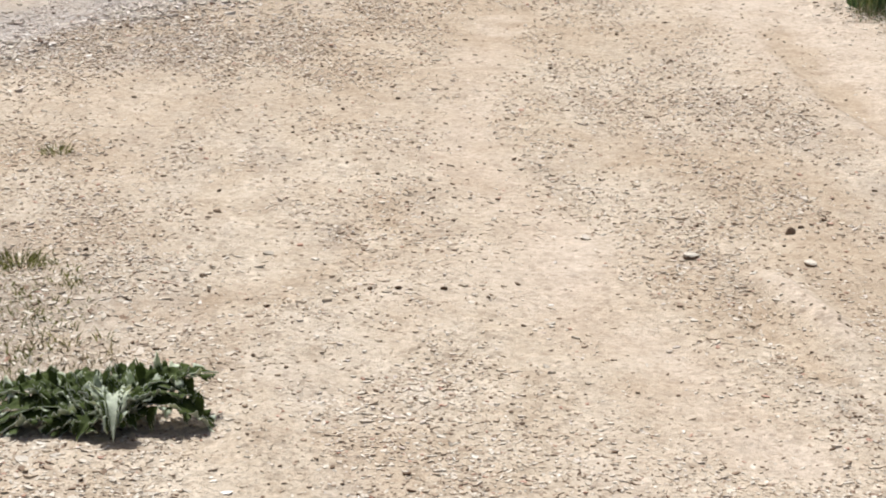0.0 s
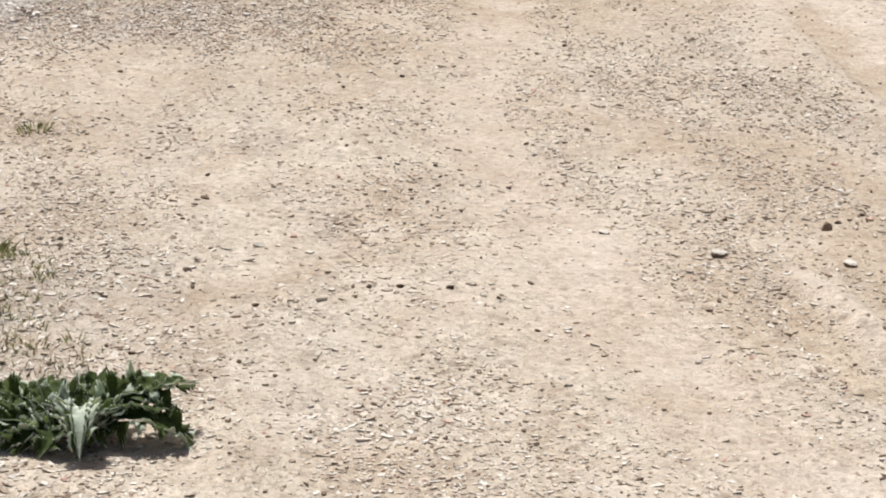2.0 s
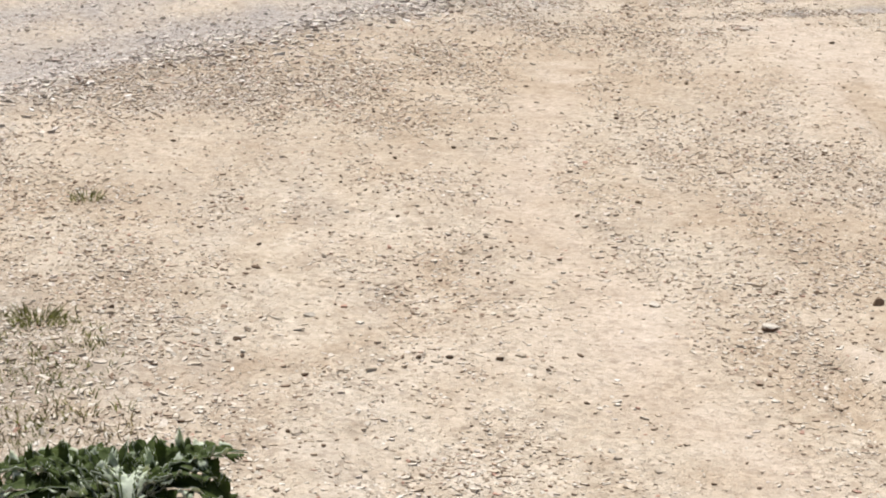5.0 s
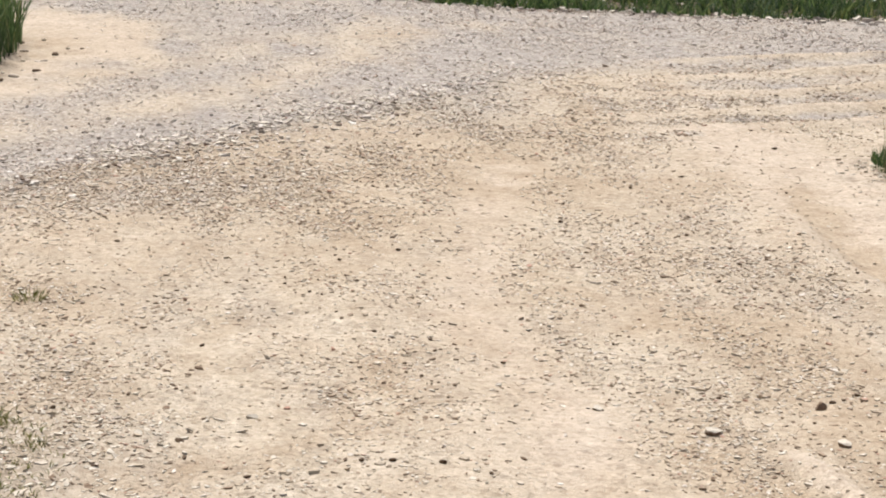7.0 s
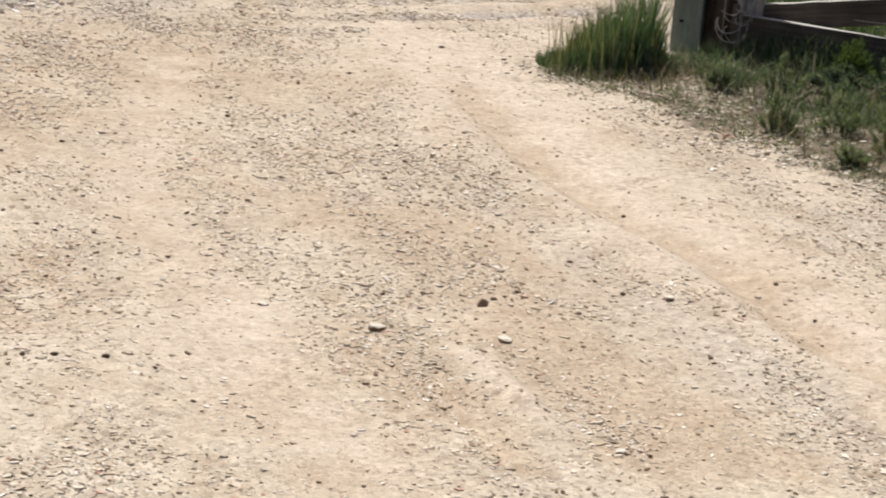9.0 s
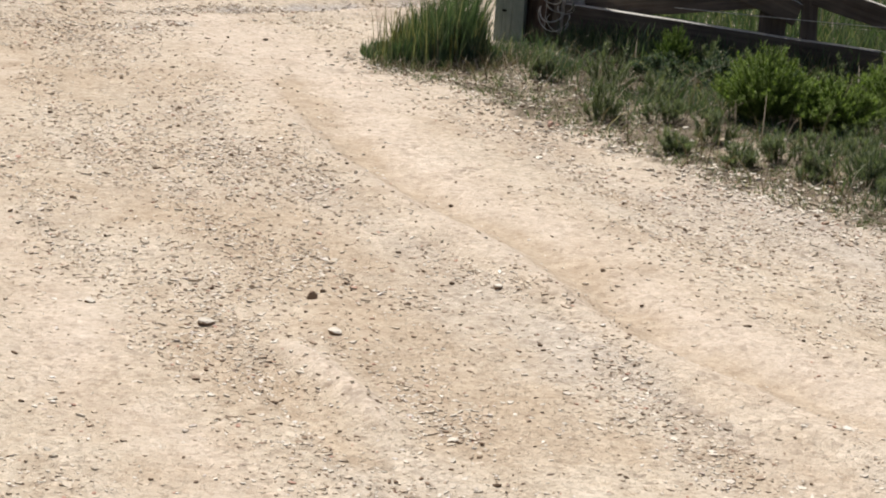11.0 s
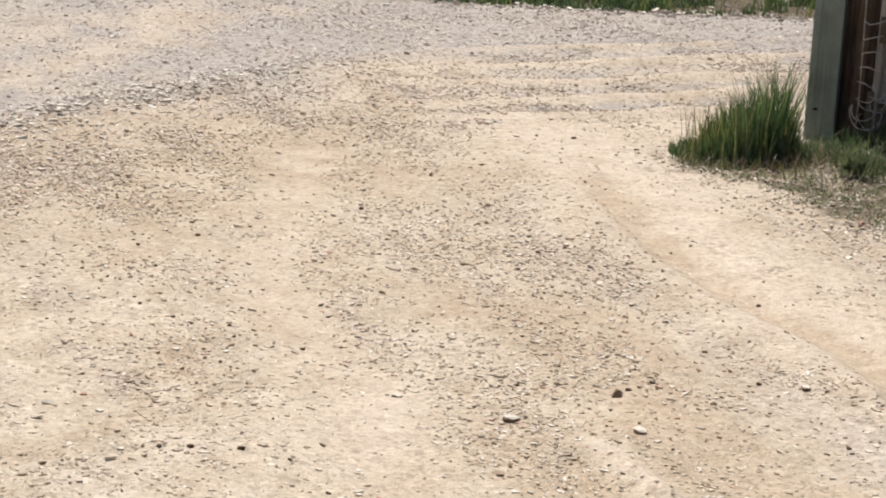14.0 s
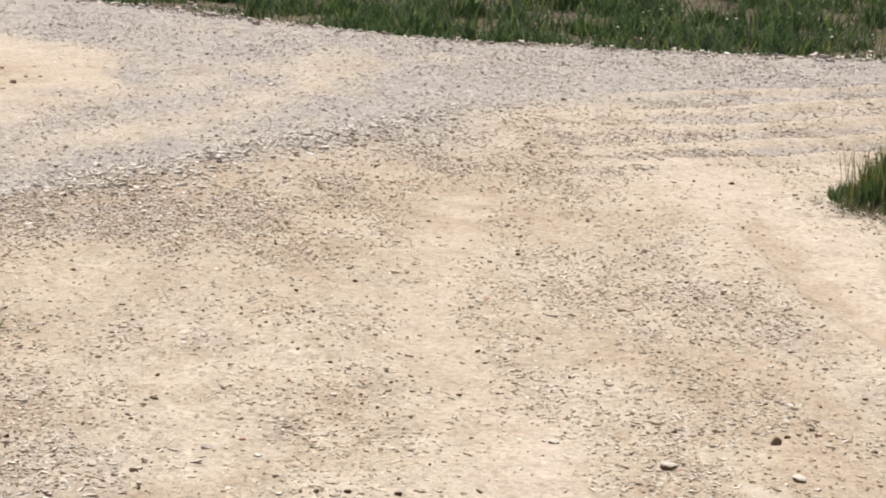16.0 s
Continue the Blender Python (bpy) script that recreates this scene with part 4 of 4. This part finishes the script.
# extra clumps added near the gate to deepen the shade on the ground
for bx, by, br, bh in [(3.2, 9.62, 0.15, 0.13), (3.44, 9.46, 0.17, 0.16), (3.62, 9.28, 0.16, 0.15)]:
    brush("shade_weed", bx, by, br, bh, 7000, "low green weed added to deepen the gate's shade", GRASS, 60, "weed")
for bx, by, br, bh in [(3.45, 9.75, 0.16, 0.16), (3.75, 9.55, 0.18, 0.2), (4.1, 9.4, 0.2, 0.22), (4.45, 9.2, 0.2, 0.24), (3.6, 9.2, 0.14, 0.16)]:
    brush("weed", bx, by, br, bh, 2200, "green weed added to deepen the gate's shade", WEED, 20, "weed")
x, y = [np.concatenate(v) for v in zip(patch(2600, 4.05, 10.15, 1.0, 0.34), patch(700, 3.28, 10.42, 0.34, 0.14))]
stuff(blades("gate_grass", x, y, 0.06 + 0.13 * rng.random(len(x)), 0.006 + 0.005 * rng.random(len(x)), 0.35, GRASS), "green grass growing along and under the gate", "grass")
x, y = scatter(9000, 2.7, 6.5, 10.4, 12.8, lambda a, b: step(a - 2.9, 0, 0.6) * step(12.6 - b, 0, 0.8))
tx, ty = patch(800, 3.55, 11.55, 0.42, 0.28)
stuff(blades("tall_grass", tx, ty, 0.14 + 0.22 * rng.random(len(tx)), 0.006 + 0.005 * rng.random(len(tx)), 0.3, GRASS), "taller dark green grass standing behind the gate", "grass")
stuff(blades("paddock_grass", x, y, 0.10 + 0.18 * rng.random(len(x)), 0.005 + 0.005 * rng.random(len(x)), 0.4, GRASS), "green grass behind the gate", "grass")

# beyond the road
cx, cy = scatter(2300, -4.5, 6.5, 15.8, 20.5, lambda a, b: (b > road_far(a) + 0.06) * np.clip(0.5 + 3.2 * fbm(a, b, 0.6, 91), 0.06, 1))
k = 40
reach = np.repeat(0.035 + 0.09 * rng.random(len(cx)), k)
x, y = np.repeat(cx, k) + reach * rng.normal(0, 1, len(cx) * k), np.repeat(cy, k) + reach * rng.normal(0, 1, len(cx) * k)
size = np.repeat((0.05 + 0.26 * rng.random(len(cx)) ** 1.5) * (0.5 + 0.5 * step(cy - road_far(cx), 0.1, 1.2)), k) * (0.55 + 0.6 * rng.random(len(x)))
ok = y > road_far(x) + 0.02
stuff(blades("field_grass", x[ok], y[ok], size[ok], 0.008 + 0.013 * rng.random(ok.sum()), 0.6, FIELD, levels=3), "tufted green grass and weeds beyond the gravel road", "grass")
x, y = scatter(3200, -4.5, 7.0, 15.9, 20.0, lambda a, b: (b > road_far(a) + 0.3) * 1.0)
stuff(blades("field_straw", x, y, 0.04 + 0.14 * rng.random(len(x)), 0.005 + 0.006 * rng.random(len(x)), 0.8, OLIVE, levels=3), "dry straw between grass tufts beyond the road", "dry grass")

# small white flowers among the grass
x, y = scatter(260, 0.5, 8.0, 16.2, 18.5, lambda a, b: (b > road_far(a) + 0.3) * step(fbm(a, b, 0.8, 95), -0.05, 0.15))
stuff(chips("white_flowers", x, y, 0.008 + 0.008 * rng.random(len(x)), 0.4, [FLOWER], np.zeros(len(x), int), 6, lift=0.06 + 0.22 * rng.random(len(x))), "tiny white flower heads among field grass", "flower")

# left of the driveway: sparse dry weeds
cx, cy = patch(170, -1.21, 5.22, 0.28, 0.6)
x, y = np.repeat(cx, 14) + rng.normal(0, 0.018, 170 * 14), np.repeat(cy, 14) + rng.normal(0, 0.018, 170 * 14)
stuff(blades("gravel_weeds", x, y, 0.010 + 0.032 * rng.random(len(x)) ** 1.5, 0.003 + 0.003 * rng.random(len(x)), 0.7, OLIVE, levels=3), "sparse olive-brown weeds in pale gravel", "weeds")

cx, cy = patch(45, -0.98, 4.84, 0.20, 0.17)
x, y = np.repeat(cx, 10) + rng.normal(0, 0.014, 450), np.repeat(cy, 10) + rng.normal(0, 0.014, 450)
stuff(blades("straw_weeds", x, y, 0.010 + 0.035 * rng.random(450) ** 1.5, 0.003 + 0.003 * rng.random(450), 0.6, DRYGRASS, levels=3), "dry straw-coloured weeds behind the thistle", "weeds")


def tuft(cx, cy, r, tall, n, mat, label):
    x, y = patch(n, cx, cy, r, r)
    return tagged(blades("weed_tuft", x, y, tall * (0.5 + 0.6 * rng.random(n)), 0.003 + 0.003 * rng.random(n), 0.7, mat, np.arctan2(y - cy, x - cx), 3), label, "weed", "weed tufts")


tuft(-1.31, 7.06, 0.055, 0.042, 110, OLIVE, "dry olive weed tuft on bare dirt")
tuft(-1.205, 5.73, 0.07, 0.055, 140, OLIVE, "dry olive weed tuft in pale gravel")
tuft(-0.93, 4.98, 0.03, 0.05, 14, OLIVE, "tiny brown weed stalks in gravel")
tuft(-0.86, 5.02, 0.025, 0.045, 12, OLIVE, "tiny brown weed stalks in gravel")


# ---- loose stones ----
def stone_mesh(seed, mat, peak=0.0, slab=False):
    """A broken stone of unit half size: an uneven many-sided block with a chipped, slanting top."""
    r = random.Random(seed)
    n = r.randint(9, 11) if slab else r.randint(6, 8)
    bm = bmesh.new()
    turn = [6.2832 * (i + r.uniform(-0.35, 0.35)) / n for i in range(n)]
    reach = [r.uniform(0.55, 1.2) if slab else r.uniform(0.7, 1.15) for _ in range(n)]
    sx, sy = r.uniform(-0.35, 0.35), r.uniform(-0.35, 0.35)
    rings = []
    for level, grow in ((-1.0, 0.7), (0.5, 1.0), (0.85, 0.98), (1.0, 0.7)) if slab else ((-1.0, 0.75), (0.1, 1.0), (0.75, 0.86), (1.0, 0.5)):
        rings.append([bm.verts.new((grow * q * math.cos(t) * r.uniform(0.93, 1.05), grow * q * math.sin(t) * r.uniform(0.93, 1.05),
                                    level + (r.uniform(-0.24, 0.24) + sx * math.cos(t) + sy * math.sin(t) if level > 0 else 0.0) + peak * (level > 0.9))) for t, q in zip(turn, reach)])
    for lo, hi in zip(rings, rings[1:]):
        for j in range(n):
            bm.faces.new((lo[j], lo[(j + 1) % n], hi[(j + 1) % n], hi[j]))
    bm.faces.new(rings[-1])
    bm.faces.new(rings[0][::-1])
    me = bpy.data.meshes.new("stone")
    bm.to_mesh(me)
    bm.free()
    me.materials.append(mat)
    # lower sides of slabs in brown, painting their shade into the colour
    if slab:
        me.materials.append(BROWNSTONE)
        for p in me.polygons:
            p.material_index = int(p.center.z < 0.5 and p.index < 2 * n)
    return me


DARKS, PALES, MIXED = [stone_mesh(i, DARKSTONE) for i in range(6)], [stone_mesh(10 + i, PALESTONE, slab=True) for i in range(5)], [stone_mesh(20 + i, PEBBLE) for i in range(6)]
PEAKED = stone_mesh(37, BROWNSTONE, 0.45)


def stone(x, y, size, mesh, label, squash=0.6, turn=None, lean=0.0, deep=0.72):
    ob = new("stone", mesh)
    turn = rng.uniform(0, 360) if turn is None else turn
    ob.matrix_world = pose(x, y, at_height(x, y) + size * squash * 0.22, 0, 0, 0) @ pose(0, 0, 0.25 * size * math.sin(radians(lean)), -lean, 0, 0) @ pose(0, 0, 0, rng.uniform(-9, 9), rng.uniform(-9, 9), turn) @ Matrix.Diagonal((size * 0.5 * rng.uniform(0.9, 1.2), size * 0.5 * deep * rng.uniform(0.85, 1.15), size * 0.5 * squash, 1))
    return tagged(ob, label, "stone", "loose stones")


stone(1.066, 6.10, 0.032, PEAKED, "dark brown angular stone on tan dirt", 0.66, 10)
stone(0.735, 5.83, 0.054, PALES[0], "wide flat pale stone with shade painted on its side", 0.38, 12, -3, 1.0)
stone(1.07, 5.735, 0.042, PALES[1], "small pale block with shade painted on its side", 0.42, 5, -3, 1.0)
for i, (px, py, s) in enumerate([(1.62, 6.17, 0.04), (1.21, 4.9, 0.034), (0.44, 6.02, 0.032), (-0.44, 4.9, 0.035)]):
    stone(px, py, s, (PALES + MIXED)[2 * i % 11], "flat pale stone, slab sides coloured as shade", 0.36, lean=-3, deep=0.95)
for i, (px, py, s) in enumerate([(-0.108, 5.475, 28), (-0.186, 5.463, 25), (0.226, 5.17, 20), (0.14, 5.41, 20), (0.018, 5.48, 28), (0.11, 9.2, 30), (0.45, 8.57, 28), (0.95, 7.62, 26), (0.59, 7.55, 30), (-0.2, 6.77, 20), (-0.31, 6.92, 20),
                                 (-0.03, 6.71, 24), (-0.71, 6.59, 22), (0.53, 6.73, 22), (0.79, 6.18, 26), (-0.1, 6.44, 20), (-0.05, 6.32, 20), (-0.63, 5.46, 26), (0.77, 9.29, 22), (1.01, 9.58, 24), (1.42, 9.31, 22), (1.41, 6.59, 22),
                                 (1.06, 7.51, 18), (1.25, 10.39, 34), (1.52, 10.41, 40), (1.35, 10.46, 26), (2.28, 5.86, 34), (-1.16, 7.94, 26), (-1.03, 5.86, 26), (-0.69, 6.31, 40), (-0.66, 5.60, 32)]):
    stone(px, py, 0.00085 * s, DARKS[i % 6], "small dark stone lying on the drive", 0.4 if s < 30 else 0.26)
for i, (px, py, s) in enumerate([(-2.23, 12.83, 0.10), (-2.21, 12.13, 0.11), (-2.29, 11.9, 0.13), (-2.33, 11.78, 0.09), (-2.40, 13.43, 0.09), (-2.5, 13.27, 0.10), (-2.42, 12.9, 0.10), (-2.41, 11.97, 0.12), (-2.48, 12.4, 0.11), (-2.36, 12.55, 0.07), (-2.12, 13.1, 0.06), (-2.59, 13.65, 0.09)]):
    stone(px, py, 0.55 * s, (DARKS + MIXED)[(5 * i) % 12], "flat stone at the edge of roadside grass", 0.3)
for i in range(190):
    px, py = rng.uniform(-1.3, 3.0), 4.2 + 6.5 * rng.random() ** 1.3
    if -0.22 * py < px < 0.30 * py + 0.3:
        stone(px, py, rng.uniform(0.012, 0.026), (MIXED + DARKS[:2] + MIXED)[i % 14], "small loose stone on tan dirt", 0.34)

# ---- gravel: pebbles too many to count ----
def strewn(px, py, stony, bare, verge, road):
    """How thickly flakes lie at a place: patches and streaks along the way of the wheels, little on swept dust."""
    patches = 0.50 + 2.2 * fbm(px, py * 0.7, 0.22, 61) + 2.8 * fbm((px + 0.2 * py) * 1.2, py * 0.3, 0.3, 62) + 1.6 * fbm(px, py, 0.7, 63)
    edge = np.exp(-((py - road_near(px) + 0.8) / 0.8) ** 2) * step(0.8 - px, 0, 1)
    corner = step(px, 0.3, 1.2) * step(py - 10.2 - 0.5 * (px - 1), 0, 0.7)
    heap = heaped(px, py)
    thin = 0.78 + 0.22 * step(py, 4.3, 5.6)
    return thin * (0.26 + 0.3 * heap + 0.45 * edge + 0.35 * corner + 0.25 * browned(px, py) + 0.9 * stony * (1 - 0.7 * road)) * np.clip(patches + 0.6 * heap, 0.14, 1.5) * np.clip(1 - 1.15 * bare, 0.1, 1) * (1 - 0.5 * np.clip(verge, 0, 1)) * (py < road_far(px))


n = 300000
py = 3.9 + 14.6 * rng.random(n) ** 1.45
px = -0.31 * py - 0.1 + (0.76 * py + 0.2) * rng.random(n)
stony, bare, verge = zones(px, py)
road = step(py - road_near(px), -0.4, 0.5)
ok = rng.random(n) < 0.85 * strewn(px, py, stony, bare, verge, road)
px, py, stony, road = px[ok], py[ok], stony[ok], road[ok]
size = np.clip(0.0018 + 0.0012 * rng.exponential(1.0, len(px)) + 0.00033 * py, 0.002, 0.0045 + 0.0007 * py)
which = (rng.random(len(px)) < np.maximum(road, 0.12 * stony)).astype(int)
stuff(chips("gravel", px, py, size, 0.42 - 0.14 * road, [PEBBLE, ROADSTONE], which, 4, under=1.0), "loose mixed gravel, tan, grey and dark chips", "gravel")

# broken flakes, a finger's width across
n = 345000
py = 3.9 + 13.0 * rng.random(n) ** 1.45
px = -0.31 * py - 0.1 + (0.76 * py + 0.2) * rng.random(n)
stony, bare, verge = zones(px, py)
road = step(py - road_near(px), -0.4, 0.5)
ok = rng.random(n) < 0.85 * strewn(px, py, stony, bare, verge, road) * (1 - 0.45 * road)
px, py, stony, road = px[ok], py[ok], stony[ok], road[ok]
size = np.clip(0.0030 + 0.0017 * rng.exponential(1.0, len(px)) + 0.00022 * py, 0.0036, 0.012)
which = np.where(rng.random(len(px)) < np.maximum(road, 0.08), 1, np.where(rng.random(len(px)) < 0.3, 2, 0))
stuff(chips("broken_flakes", px, py, size, 0.26 - 0.06 * road, [PEBBLE, ROADSTONE, PALESTONE], which, 5, tip=0.15), "flat broken stone flakes strewn over tan dust", "gravel")

# larger pale flakes round the thistle
n = 2400
px, py = rng.normal(-1.0, 0.22, n), rng.uniform(3.9, 5.9, n)
size = np.clip(0.0035 + 0.0028 * rng.exponential(1.0, n), 0.0035, 0.014)
stuff(chips("flake_gravel", px, py, size, 0.24, [PEBBLE, PALESTONE], (rng.random(n) < 0.6).astype(int), 6, tip=0.25), "pale flat stone flakes around the thistle", "gravel")

# coarse gravel thrown up along the near edge of the road
n = 12000
px = rng.uniform(-3.6, 1.0, n)
py = road_near(px) + np.where(rng.random(n) < 0.5, rng.normal(0.05, 0.2, n), rng.normal(-0.1, 0.5, n))
ok = (rng.random(n) < np.clip(0.5 + 2.2 * fbm(px, py, 0.4, 65), 0.05, 1) * step(0.9 - px, 0, 1.2)) & (py > 5.5)
px, py = px[ok], py[ok]
size = np.clip(0.006 + 0.0036 * rng.exponential(1.0, len(px)), 0.006, 0.019)
stuff(chips("coarse_gravel", px, py, size, 0.32, [ROADSTONE, PALESTONE], (rng.random(len(px)) < 0.45).astype(int)), "coarse pale and dark gravel along the road's edge", "gravel")

# larger loose stones over the road
n = 7500
px, py = rng.uniform(-3.4, 4.6, n), 9.2 + 6.9 * rng.random(n)
stony, bare, verge = zones(px, py)
ok = (rng.random(n) < (0.25 + 0.75 * stony) * (1 - 0.8 * bare) * (1 - verge)) & (py > road_near(px)) & (py < road_far(px))
px, py = px[ok], py[ok]
size = np.clip(0.0055 + 0.0028 * rng.exponential(1.0, len(px)), 0.0055, 0.015)
stuff(chips("road_stones", px, py, size, 0.5, [ROADSTONE, PALESTONE], (rng.random(len(px)) < 0.4).astype(int)), "pale and dark loose stones over the gravel road", "gravel")

# stones along the far lip of the road and between the field's tufts
n = 3200
px = rng.uniform(-3.5, 6.0, n)
py = road_far(px) + np.where(rng.random(n) < 0.5, rng.normal(0.02, 0.10, n), 0.2 + 1.1 * rng.random(n))
size = np.clip(0.006 + 0.005 * rng.exponential(1.0, n), 0.006, 0.026)
stuff(chips("lip_gravel", px, py, size, 0.7, [ROADSTONE, PALESTONE], (rng.random(n) < 0.4).astype(int), 6), "pale stones along the far lip of the road", "gravel")

# sparse darker stones everywhere
n = 6500
py = 4.0 + 12.0 * rng.random(n) ** 1.3
px = -0.31 * py + 0.76 * py * rng.random(n)
stony, bare, verge = zones(px, py)
ok = (rng.random(n) < (0.12 + 0.9 * heaped(px, py) + 0.25 * stony + 1.1 * np.exp(-((py - road_near(px) + 0.9) / 0.9) ** 2) * step(0.8 - px, 0, 1)) * (1 - 0.6 * bare) * (1 - 0.8 * verge)) & (py < road_far(px))
px, py = px[ok], py[ok]
size = np.clip(0.0022 + 0.0016 * rng.exponential(1.0, len(px)) + 0.00028 * py, 0.003, 0.009)
stuff(chips("dark_gravel", px, py, size, 0.42, [DARKSTONE], np.zeros(len(px), int), 6), "scattered small dark brown stones", "gravel")
